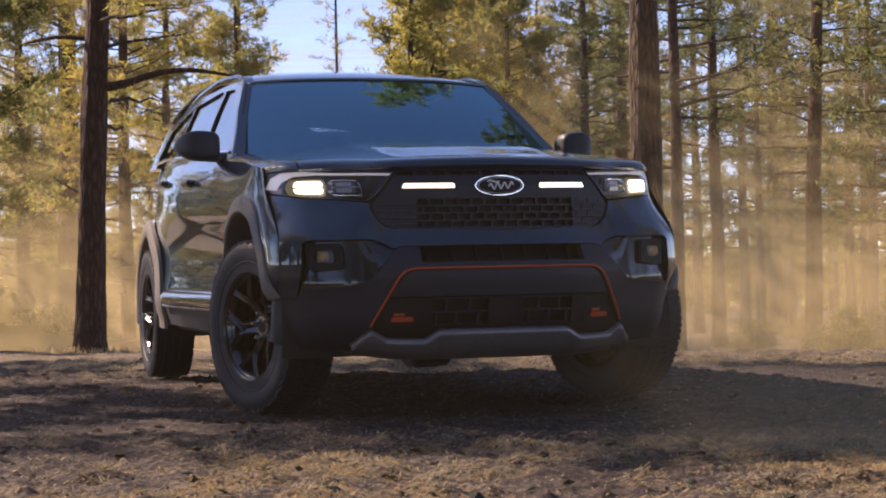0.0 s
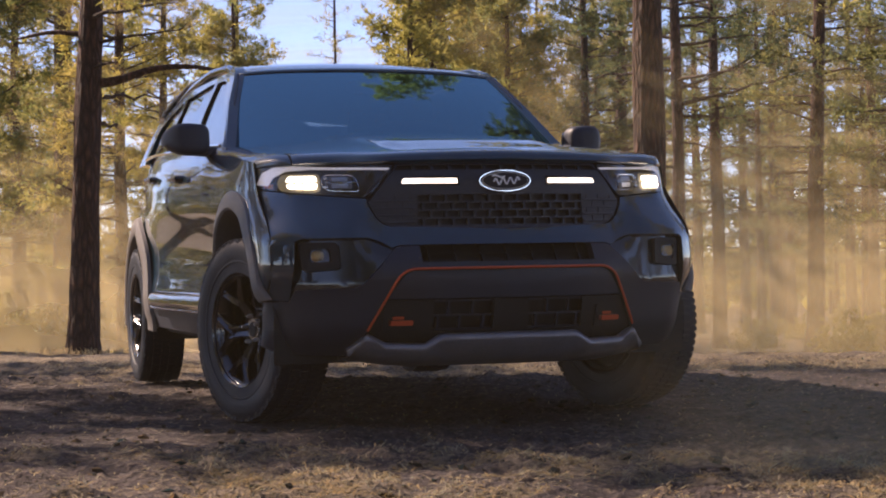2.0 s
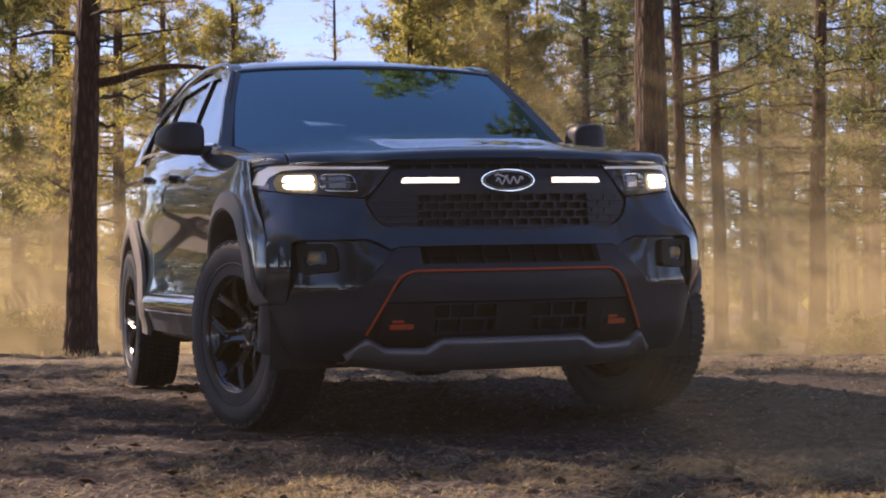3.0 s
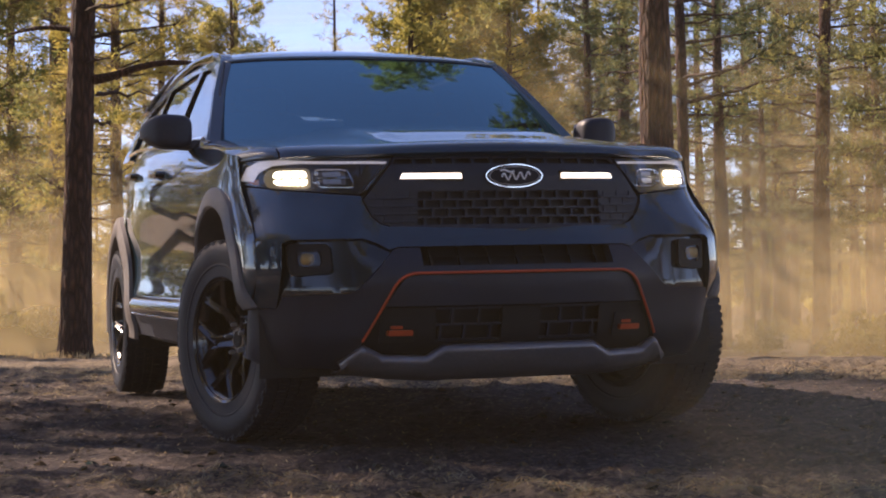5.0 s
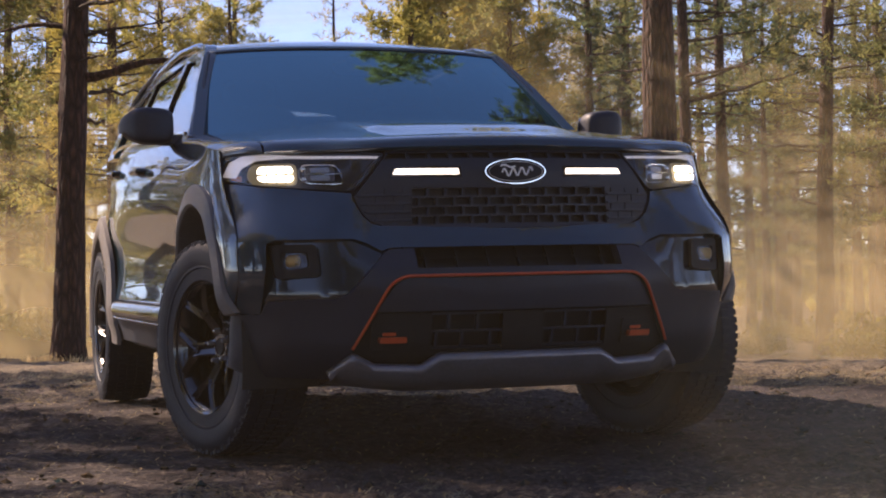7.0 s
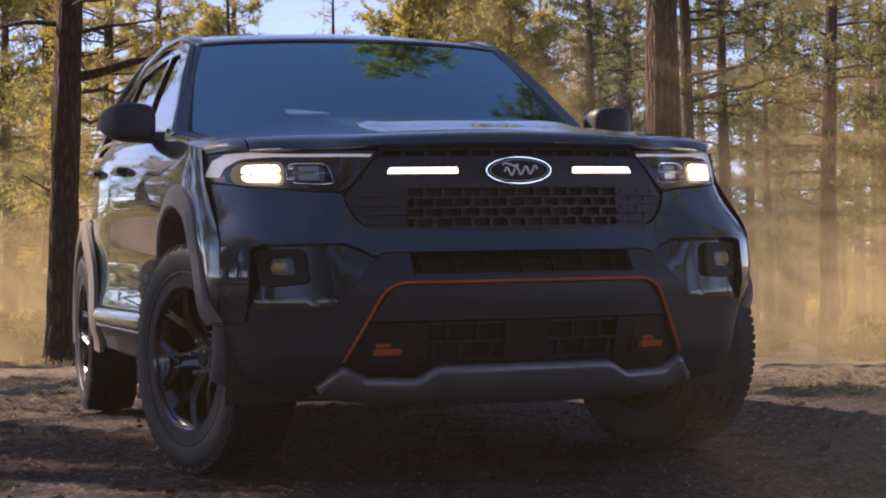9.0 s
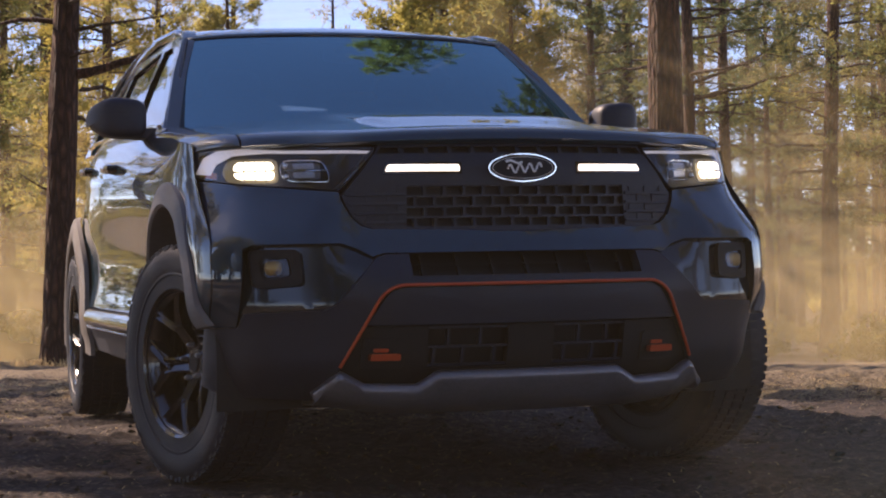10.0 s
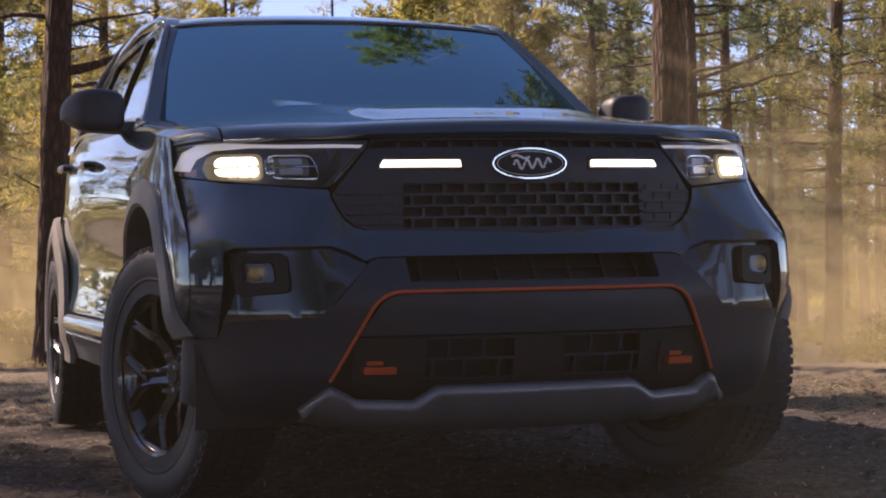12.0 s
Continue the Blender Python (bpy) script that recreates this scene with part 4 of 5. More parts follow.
bm = bmesh.new()
rows = []
for x in np.linspace(-0.655, 0.655, 27):
    y0 = 1.955 + 0.20 * x * x
    rows.append([(x, y0 - 0.002, roof_z(x, y0) - 0.005)] + [(x, y, roof_z(x, y)) for y in [y0 + (4.72 - y0) * (k / 24) ** 1.2 for k in range(25)]])
add_grid(bm, rows)
part("roof", bm, PAINT, car, "dark glossy roof", sharp=60).modifiers.new("thick", "SOLIDIFY").thickness = -0.004


def screen(u, v):
    """The windscreen: u across (-1..1), v up (0..1)."""
    x = u * (0.80 - 0.145 * v)
    y = (1.33 + 0.19 * u * u) * (1 - v) + (1.952 + 0.086 * u * u) * v
    zb, zt = 1.215 - 0.035 * u * u, roof_z(0.655 * u, 1.955 + 0.20 * (0.655 * u) ** 2) - 0.006
    z = zb + (zt - zb) * v + 0.018 * math.sin(v * math.pi)
    return x, y, z


bm = bmesh.new()
add_grid(bm, [[screen(u, v) for v in np.linspace(0, 1, 15)] for u in np.linspace(-1, 1, 31)])
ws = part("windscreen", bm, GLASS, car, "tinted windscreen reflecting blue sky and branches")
ws.visible_shadow = False
# black border of the screen
bm = bmesh.new()
for us, vs in ((np.linspace(-1, 1, 31), (0.98, 1.0)), (np.linspace(-1, 1, 31), (0.0, 0.07)), ((-1.0, -0.975), np.linspace(0, 1, 15)), ((0.975, 1.0), np.linspace(0, 1, 15))):
    add_grid(bm, [[tuple(Vector(screen(u, v)) + Vector((0, 0.004, -0.004))) for v in vs] for u in us])
part("windscreen_border", bm, DARK, car)
for sg in (-1, 1):
    bm = bmesh.new()
    add_tube(bm, [tuple(Vector(screen(sg * 1.006, v)) + Vector((sg * 0.004, -0.004, 0.002))) for v in np.linspace(0.0, 1.0, 12)], 0.011, 6)
    part("pillar_trim", bm, GLOSS, car)
    bm = bmesh.new()
    rows = []
    for v in np.linspace(-0.03, 1.0, 14):
        a = Vector(screen(sg * 1.0, v))
        b = Vector(glass_side(sg, 0.006)(1.47 + 0.60 * v, 1.195 + 0.41 * v, 0))
        m = (a + b) / 2 + Vector((sg * 0.005, -0.004, 0.003))
        rows.append([tuple(a), tuple(m), tuple(b)])
    add_grid(bm, rows)
    part("front_pillar", bm, PAINT, car, "glossy front roof pillar").modifiers.new("thick", "SOLIDIFY").thickness = 0.02
# cowl and wipers
bm = bmesh.new()
add_grid(bm, [[(x, y, z - 0.035 * (x / 0.8) ** 2) for y, z in ((1.30 + 0.12 * x * x, 1.175), (1.40 + 0.15 * x * x, 1.205), (1.52 + 0.15 * x * x, 1.20))] for x in np.linspace(-0.80, 0.80, 17)])
part("cowl", bm, DARK, car)
for u0, u1 in ((-0.86, -0.08), (-0.12, 0.62)):
    bm = bmesh.new()
    add_tube(bm, [tuple(Vector(screen(u0 + (u1 - u0) * k / 10, 0.030 + 0.022 * k / 10)) + Vector((0, -0.016, 0.003))) for k in range(11)], 0.008, 6)
    part("wiper", bm, DARK, car, "black windscreen wiper")

# ---- door mirrors
for sg in (-1, 1):
    bm = bmesh.new()
    add_puff(bm, (0, 0, 0), (0.102, 0.066, 0.074), 4.2, 40, 24)
    for v in bm.verts:
        o = v.co.x / 0.102
        v.co.z += 0.012 * max(0, o) ** 2 * (3.2 if v.co.z < 0 else -2.4) + 0.004 * o
        v.co.y += 0.105 * o * o * (1 if o > 0 else 0.1)
        v.co = Vector((sg * (0.995 + v.co.x), 1.585 + v.co.y, 1.250 + v.co.z))
    mirror = part("door_mirror", bm, CLAD, car, "black door mirror housing")
    bm = bmesh.new()
    add_puff(bm, (sg * 0.862, 1.60, 1.194), (0.10, 0.05, 0.021), 6, 16, 8)
    add_puff(bm, (sg * 0.842, 1.61, 1.152), (0.032, 0.07, 0.055), 6, 16, 8)
    part("mirror_arm", bm, CLAD, mirror)
    bm = bmesh.new()
    add_puff(bm, (sg * 0.965, 1.652, 1.252), (0.075, 0.008, 0.055), 3.5, 16, 8)
    part("mirror_glass", bm, CHROME, mirror, "mirror glass")

# ---- cabin seen through the glass
bm = bmesh.new()
add_grid(bm, [[(x, y, z) for y, z in ((1.38, 1.16), (1.62, 1.19), (1.85, 1.165), (1.95, 1.08), (1.95, 0.85))] for x in np.linspace(-0.80, 0.80, 9)])
part("dashboard", bm, SEAT, car, "black dashboard")
for x0, y0 in ((-0.38, 2.45), (0.38, 2.45), (-0.38, 3.30), (0.38, 3.30)):
    bm = bmesh.new()
    add_puff(bm, (x0, y0 - 0.2, 0.92), (0.25, 0.28, 0.09), 4)
    add_puff(bm, (x0, y0 + 0.1, 1.17), (0.24, 0.09, 0.26), 4)
    seat = part("seat", bm, SEAT, car, "black car seat")
    bm = bmesh.new()
    add_puff(bm, (x0, y0 + 0.12, 1.475), (0.125, 0.05, 0.075), 3.5)
    part("headrest", bm, SEAT, seat)
bm = bmesh.new()
add_tube(bm, [(0.38 + 0.185 * math.cos(a), 2.0 - 0.05 * math.sin(a), 1.13 + 0.17 * math.sin(a)) for a in np.linspace(0, 2 * math.pi, 33)], 0.015, 8, False)
part("steering_wheel", bm, SEAT, car, "black steering wheel")
bm = bmesh.new()
add_puff(bm, (0.0, 2.02, 1.545), (0.12, 0.02, 0.035), 3.5)
add_puff(bm, (0.0, 2.02, 1.572), (0.06, 0.05, 0.024), 3.5)
part("cabin_mirror", bm, DARK, car, "black inside mirror with sensor box")
bm = bmesh.new()
add_grid(bm, [[(x, y, z) for x in (-0.8, 0.8)] for y, z in ((1.3, 0.75), (4.7, 0.75))])
add_grid(bm, [[(x, y, roof_z(x, y) - 0.05) for x in np.linspace(-0.62, 0.62, 9)] for y in np.linspace(2.12, 4.6, 9)])
part("cabin_lining", bm, SEAT, car)


# ---- wheels
def build_wheel(sg):
    """One wheel, its axle along x, its outer face towards sg."""
    bm = bmesh.new()
    prof = [(0.229, 0.10), (0.244, 0.112), (0.264, 0.112), (0.284, 0.1130), (0.287, 0.1165), (0.292, 0.1165), (0.295, 0.1155), (0.305, 0.118), (0.340, 0.120), (0.366, 0.115), (0.380, 0.105), (0.3855, 0.085), (0.3865, 0.0)]
    prof = prof + [(r, -x) for r, x in reversed(prof[:-1])]
    seg = 72
    rings = [[bm.verts.new((x, r * math.cos(2 * math.pi * k / seg), r * math.sin(2 * math.pi * k / seg))) for r, x in prof] for k in range(seg)]
    for k in range(seg):
        a, b = rings[k], rings[(k + 1) % seg]
        for i in range(len(prof) - 1):
            bm.faces.new((a[i], a[i + 1], b[i + 1], b[i]))
    tyre_bm = bm
    bm = bmesh.new()
    lugs = 78
    for k in range(lugs):
        a = 360 * k / lugs
        for x0, x1, da in ((-0.111, -0.070, 0.0), (-0.064, -0.026, 1.6), (-0.018, 0.020, 3.2), (0.028, 0.066, 1.6), (0.070, 0.111, 0.0)):
            add_box(bm, (x0, -0.0115, 0.382 if abs(x0 + x1) < 0.15 else 0.374), (x1, 0.0105, 0.3915 if abs(x0 + x1) < 0.15 else 0.3845), pose(0, 0, 0, a + da + (1.5 if x0 < 0 else 0)))
        if k % 2 == 0:
            for s2 in (-1, 1):
                add_box(bm, (s2 * 0.111 - 0.004, -0.012, 0.357), (s2 * 0.111 + 0.003, 0.012, 0.376), pose(0, 0, 0, a))
    tread_bm = bm
    bm = bmesh.new()
    prof = [(0.231, 0.106), (0.241, 0.113), (0.239, 0.104), (0.222, 0.094), (0.206, 0.06), (0.200, -0.02), (0.208, -0.10), (0.231, -0.106)]
    rings = [[bm.verts.new((sg * x, r * math.cos(2 * math.pi * k / 64), r * math.sin(2 * math.pi * k / 64))) for r, x in prof] for k in range(64)]
    for k in range(64):
        a, b = rings[k], rings[(k + 1) % 64]
        for i in range(len(prof) - 1):
            bm.faces.new((a[i], a[i + 1], b[i + 1], b[i]))
    wheel = part("wheel", bm, RIM, car, "black split-spoke alloy wheel with chunky tyre")
    part("tyre", tyre_bm, RUBBER, wheel, "black all-terrain tyre", sharp=30)
    tagged(part("tread", tread_bm, RUBBER, wheel, "chunky dusty tread blocks", sharp=30), kind="stuff")
    bm = bmesh.new()
    add_grid(bm, [[(sg * -0.03, r * math.cos(a), r * math.sin(a)) for r in (0.03, 0.165)] for a in np.linspace(0, 2 * math.pi, 41)])
    part("brake_disc", bm, DISC, wheel, "dull brake disc").modifiers.new("thick", "SOLIDIFY").thickness = 0.02
    bm = bmesh.new()
    add_tube(bm, [(sg * -0.06, 0, 0), (sg * 0.034, 0, 0), (sg * 0.042, 0, 0)], [0.060, 0.052, 0.046], 32)
    part("hub", bm, RIM, wheel)
    # dark disc added so the wheel's inner side stays black, hiding bright parts
    bm = bmesh.new()
    add_grid(bm, [[(sg * x, r * math.cos(a), r * math.sin(a)) for r, x in ((0.02, -0.075), (0.12, -0.08), (0.204, -0.07), (0.206, -0.05))] for a in np.linspace(0, 2 * math.pi, 37)])
    part("wheel_backing", bm, DARK, wheel)
    for k in range(5):
        # a spoke that forks towards the rim
        bm = bmesh.new()
        m = pose(0, 0, 0, 72 * k + 18)
        def bar(pts):
            rows = []
            for r, t, w, x in pts:
                rows.append([tuple(m @ Vector(p)) for p in ((sg * (x - 0.032), t - w, r), (sg * (x - 0.003), t - w, r), (sg * x, t - 0.72 * w, r), (sg * (x - 0.010), t, r), (sg * x, t + 0.72 * w, r), (sg * (x - 0.003), t + w, r), (sg * (x - 0.032), t + w, r))])
            vs = add_grid(bm, rows)
            for row in (vs[0], vs[-1]):
                bm.faces.new(row)
        bar([(0.030, 0, 0.034, 0.038), (0.080, 0, 0.026, 0.054), (0.112, 0, 0.025, 0.070), (0.145, 0, 0.031, 0.084)])
        for s2 in (-1, 1):
            bar([(0.122, s2 * 0.008, 0.023, 0.076), (0.162, s2 * 0.040, 0.020, 0.091), (0.210, s2 * 0.083, 0.021, 0.100)])
        part("spoke", bm, RIM, wheel, sharp=20)
        bm = bmesh.new()
        a = radians(72 * k + 54)
        c = Vector((0, 0.057 * math.cos(a), 0.057 * math.sin(a)))
        add_tube(bm, [c + Vector((sg * 0.02, 0, 0)), c + Vector((sg * 0.060, 0, 0)), c + Vector((sg * 0.066, 0, 0))], [0.0085, 0.008, 0.004], 8)
        part("lug_nut", bm, STEEL, wheel, "bright lug nut")
    bm = bmesh.new()
    add_tube(bm, [(sg * 0.03, 0, 0), (sg * 0.044, 0, 0), (sg * 0.047, 0, 0)], [0.034, 0.032, 0.028], 20)
    part("hub_cap", bm, DARK, wheel)
    return wheel


for sg in (-1, 1):
    w = build_wheel(sg)
    w.matrix_basis = pose(sg * TRACK, AXLE_F, HUB_Z, 0, 0, STEER) @ pose(0, 0, 0, 29 if sg < 0 else 50)
    copy_thing(w, pose(sg * TRACK, AXLE_R, HUB_Z, 10 if sg < 0 else 61))
# struts and axle between the wheels
for y in (AXLE_F, AXLE_R):
    bm = bmesh.new()
    add_tube(bm, [(-0.76, y, 0.37), (0.76, y, 0.37)], 0.04, 10)
    add_tube(bm, [(-0.62, y + 0.05, 0.30), (-0.2, y, 0.27), (0.2, y, 0.27), (0.62, y + 0.05, 0.30)], 0.03, 8)
    part("suspension", bm, DARK, car, "dark suspension arms under the car")


# ---------------------------------------------------------------- trees
def trunk_mesh(name, height, radius, seed, lean=(0, 0)):
    """A tapered, slightly crooked trunk with a flared foot."""
    rng = random.Random(seed)
    bm = bmesh.new()
    rings, n, sides = [], 26, 14
    for i in range(n + 1):
        t = (i / n) ** 1.25
        z = -0.35 + (height + 0.35) * t
        r = radius * (1 - 0.80 * t) * (1 + 0.38 * math.exp(-max(0, z) / 0.22)) + 0.012
        cx = lean[0] * z + 0.10 * radius * math.sin(z * 0.7 + seed)
        cy = lean[1] * z + 0.10 * radius * math.cos(z * 0.6 + seed)
        ring = []
        for k in range(sides):
            a = 2 * math.pi * k / sides
            rr = r * (1 + 0.10 * noise.noise((math.cos(a) * 1.5, math.sin(a) * 1.5, z * 0.9 + seed)) + 0.05 * rng.uniform(-1, 1))
            ring.append(bm.verts.new((cx + rr * math.cos(a), cy + rr * math.sin(a), z)))
        rings.append(ring)
    for a, b in zip(rings, rings[1:]):
        for k in range(sides):
            bm.faces.new((a[k], a[(k + 1) % sides], b[(k + 1) % sides], b[k]))
    return bm


def needles(points, rng, blades, length, width):
    """Tufts of needles, each a burst of thin blades round its twig's tip."""
    pts = np.array([p for p, _ in points])
    way = np.array([d for _, d in points])
    n = len(pts)
    v = rng.normal(size=(n, blades, 3))
    v /= np.linalg.norm(v, axis=2, keepdims=True)
    v = v * 0.85 + way[:, None, :] * 0.75 + np.array([0, 0, 0.18])
    v /= np.linalg.norm(v, axis=2, keepdims=True)
    ln = length * rng.uniform(0.6, 1.2, size=(n, blades, 1))
    s = np.cross(v, rng.normal(size=(n, blades, 3)))
    s /= np.linalg.norm(s, axis=2, keepdims=True) + 1e-9
    base = pts[:, None, :] + rng.normal(size=(n, blades, 3)) * length * 0.25
    tri = np.stack([base - s * width, base + s * width, base + v * ln], axis=2)
    return tri.reshape(-1, 3), np.arange(n * blades * 3).reshape(-1, 3)


def crown(height, z0, reach, seed, density, blades, length, width, low_dead, far=False):
    """Limbs and the points of the needle tufts of a pine."""
    rng = random.Random(seed)
    bm, tips = bmesh.new(), []
    z = z0
    while z < height - 0.4:
        t = (z - z0) / (height - z0)
        a = rng.uniform(0, 2 * math.pi)
        L = reach * (1 - 0.75 * t ** 1.4) * rng.uniform(0.5, 1.1) * (0.75 + 0.25 * smooth(t, 0, 0.12))
        bare = rng.random() < low_dead * (1 - smooth(t, 0.05, 0.35))
        rise = rng.uniform(-0.12, 0.28) + 0.3 * t
        sag = rng.uniform(0.05, 0.30) * (1 - t)
        pts, k = [], 4 if far else 7
        bend = rng.uniform(-0.5, 0.5)
        for i in range(k + 1):
            s = i / k
            aa = a + bend * s * s
            pts.append(Vector((math.cos(aa) * L * s, math.sin(aa) * L * s, z + L * (rise * s - sag * s * s + 0.10 * s ** 3)) ) + Vector([rng.uniform(-1, 1) * 0.04 * L * s for _ in range(3)]))
        r0 = 0.012 + 0.013 * L
        add_tube(bm, pts, [r0 * (1 - 0.85 * i / k) for i in range(k + 1)], 3 if far else 4, False)
        twigs = int((5 + 7 * L) * (0.6 if bare else density))
        for _ in range(twigs):
            s = rng.uniform(0.25, 1.0) ** 0.7
            i = min(k - 1, int(s * k))
            p = pts[i].lerp(pts[i + 1], s * k - i)
            d = Vector((math.cos(a), math.sin(a), 0)) * 0.6 + Vector((rng.uniform(-1, 1), rng.uniform(-1, 1), rng.uniform(-0.35, 0.75)))
            d.normalize()
            tl = rng.uniform(0.18, 0.62) * (0.5 + 0.3 * L ** 0.5)
            q = p + d * tl
            if not far and rng.random() < (0.6 if bare else 0.15):
                add_tube(bm, [p, (p + q) / 2 + Vector((0, 0, -0.03)), q], [0.010, 0.007, 0.003], 3, False)
            if not bare or rng.random() < 0.12:
                for f in (1.0, 0.62):
                    tips.append((tuple(p.lerp(q, f)), tuple(d)))
        z += rng.uniform(0.05, 0.22) * (1.7 if bare else 1) / (0.5 + 0.5 * density) * (height / 12) ** 0.5
    v, f = needles(tips, np.random.default_rng(seed), blades, length, width)
    return bm, v, f


def make_pine(seed, height, radius, z0, reach, density=1.0, blades=9, length=0.17, width=0.019, dead=0.5, lean=(0, 0), label="", far=False, needle=None):
    tree = tagged(new("pine_tree"), label or "ponderosa pine with brown bark and backlit yellow-green needles", "tree", "pines of the forest")
    part("trunk", trunk_mesh("trunk", height, radius, seed, lean), BARK, tree, sharp=60)
    bm, v, f = crown(height, z0, reach, seed, density, blades, length, width, dead, far)
    for q in bm.verts:
        q.co.x += lean[0] * q.co.z
        q.co.y += lean[1] * q.co.z
    tagged(part("branchwork", bm, TWIG, tree), kind="stuff")
    v[:, 0] += lean[0] * v[:, 2]
    v[:, 1] += lean[1] * v[:, 2]
    c = raw("crown", v.tolist(), f.tolist(), needle or NEEDLE, tree)
    return tree


def plant(tree, p, turn, size=1.0, tall=1.0):
    tree.matrix_basis = Matrix.Translation((p.x, p.y, ground_z(p.x, p.y))) @ pose(0, 0, 0, 0, 0, turn) @ Matrix.Diagonal((size, size, size * tall, 1))


def copy_thing_scaled(tree, p, turn, size):
    c = copy_thing(tree, pose(p.x, p.y, ground_z(p.x, p.y), 0, 0, turn))
    c.matrix_basis = pose(p.x, p.y, ground_z(p.x, p.y), 0, 0, turn) @ Matrix.Diagonal((size, size, size, 1))
    return c


def at_bearing(px, s):
    """A place s metres ahead, px counted across from the start's line of sight."""
    return spot(s, (px - 784) / 3151 * s)


# kinds of pine, each built once
kinds = [
    make_pine(11, 15, 0.26, 2.0, 3.4, 1.35, 7, 0.19, 0.021),
    make_pine(12, 17, 0.24, 2.6, 3.0, 1.2, 7, 0.19, 0.021),
    make_pine(13, 13, 0.20, 1.6, 2.8, 1.4, 7, 0.19, 0.021),
    make_pine(14, 18, 0.28, 3.2, 3.3, 1.15, 7, 0.19, 0.021),
    make_pine(15, 11, 0.17, 1.2, 2.6, 1.5, 7, 0.19, 0.021),
    make_pine(16, 16, 0.23, 2.6, 3.3, 1.1, 6, 0.20, 0.023, label="pine with brown bark and needles coloured darker as if in shade", needle=SHADED_NEEDLE),
]
distant = [
    make_pine(41, 15, 0.24, 2.0, 3.4, 0.9, 3, 0.44, 0.034, 0.2, far=True),
    make_pine(42, 17, 0.24, 2.8, 3.1, 0.8, 3, 0.44, 0.034, 0.2, far=True),
    make_pine(43, 12, 0.20, 1.5, 2.9, 1.0, 3, 0.44, 0.034, 0.2, far=True),
]
for (px, s), tree in zip(((300, 66), (430, 74), (350, 110), (790, 60), (735, 50), (1040, 62)), kinds):
    plant(tree, at_bearing(px, s), px * 7 % 360)
# tall bare trunks on the sunny side, with thin dead limbs below their crowns
for seed, px, s, r, tall, lean in ((61, 1200, 43, 0.17, 17, 0.0), (62, 1271, 66, 0.27, 22, -0.006), (63, 1317, 88, 0.27, 23, 0.0), (64, 1434, 56, 0.29, 21, 0.034), (65, 1504, 92, 0.29, 23, 0.004)):
    bare = make_pine(seed, tall, r, 4.6, 3.2, 0.8, 7, 0.19, 0.020, 0.95, (lean * RIGHT.x, lean * RIGHT.y), "tall pine with a bare dark trunk and dead lower limbs", needle=SHADED_NEEDLE)
    plant(bare, at_bearing(px, s), 0)
rng = random.Random(5)
# single trunks in the clearing, then the woods behind them
for px, s, i, size in ((124, 45, 3, 1.1), (224, 42, 1, 0.75), (40, 58, 0, 1.0), (1395, 120, 3, 0.9), (1345, 132, 2, 1.0), (1470, 140, 1, 0.9), (1580, 92, 0, 1.0), (775, 58, 4, 1.25), (822, 66, 2, 1.2), (840, 62, 0, 1.0), (870, 75, 2, 1.2), (905, 56, 4, 1.1), (930, 70, 2, 1.0), (960, 84, 1, 1.0), (1095, 90, 0, 1.0), (1345, 84, 1, 1.0), (1530, 88, 3, 1.0), (480, 96, 1, 0.85), (-60, 40, 2, 1.0), (425, 50, 4, 0.9), (80, 84, 2, 1.0), (1640, 50, 0, 1.0), (1700, 66, 1, 1.0),
        (1105, 78, 4, 1.5), (1235, 92, 2, 1.3), (1372, 92, 4, 1.6), (1400, 104, 2, 1.25), (1545, 80, 2, 1.3), (1060, 100, 2, 1.3)):
    # copies past bearing 940 get the needles with shade in their colour
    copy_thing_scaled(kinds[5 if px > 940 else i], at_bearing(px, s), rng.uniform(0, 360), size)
for k, tree in enumerate(distant):
    plant(tree, at_bearing((420, 1100, 1480)[k], 120), 40 * k)
for k in range(42):
    s = rng.uniform(95, 210)
    px = rng.uniform(-250, 1850)
    if 505 < px < 690:
        continue
    copy_thing_scaled(distant[rng.randrange(3)], at_bearing(px, s), rng.uniform(0, 360), rng.uniform(0.85, 1.25))
# young slender pine alone against the sky
sap = make_pine(31, 12.4, 0.07, 3.0, 0.9, 0.55, 7, 0.18, 0.010, 0.3, (0.0, 0.0), "slender young pine with sparse needles against the sky")
plant(sap, at_bearing(603, 53), 30)
# the near pine on the crest with one long low limb
left = make_pine(21, 14, 0.215, 3.3, 2.9, 1.0, 10, 0.16, 0.012, 0.45, (0.048 * RIGHT.x, 0.048 * RIGHT.y), "dark pine trunk at the crest with a long low limb")
p = at_bearing(153, 25.6)
plant(left, p, 0)
bm = bmesh.new()
R3 = Vector((RIGHT.x, RIGHT.y, 0))
add_tube(bm, [R3 * (0.20 + 0.24 * k) + Vector((0, 0, 3.86 + 0.9 * z)) for k, z in enumerate((0, 0.02, 0.08, 0.17, 0.23, 0.25, 0.24, 0.20, 0.15, 0.11))], [0.075, 0.07, 0.06, 0.052, 0.046, 0.04, 0.034, 0.028, 0.02, 0.012], 7)
part("low_limb", bm, BARK, left, "long curved bare limb")
bm = bmesh.new()
add_tube(bm, [R3 * -(-0.15 + 0.20 * k) + Vector((0, 0, 4.55 + z)) for k, z in enumerate((0, 0.03, 0.05, 0.04, 0.0, -0.04))], [0.045, 0.04, 0.034, 0.028, 0.022, 0.014], 7)
part("low_limb", bm, BARK, left)
bm = bmesh.new()
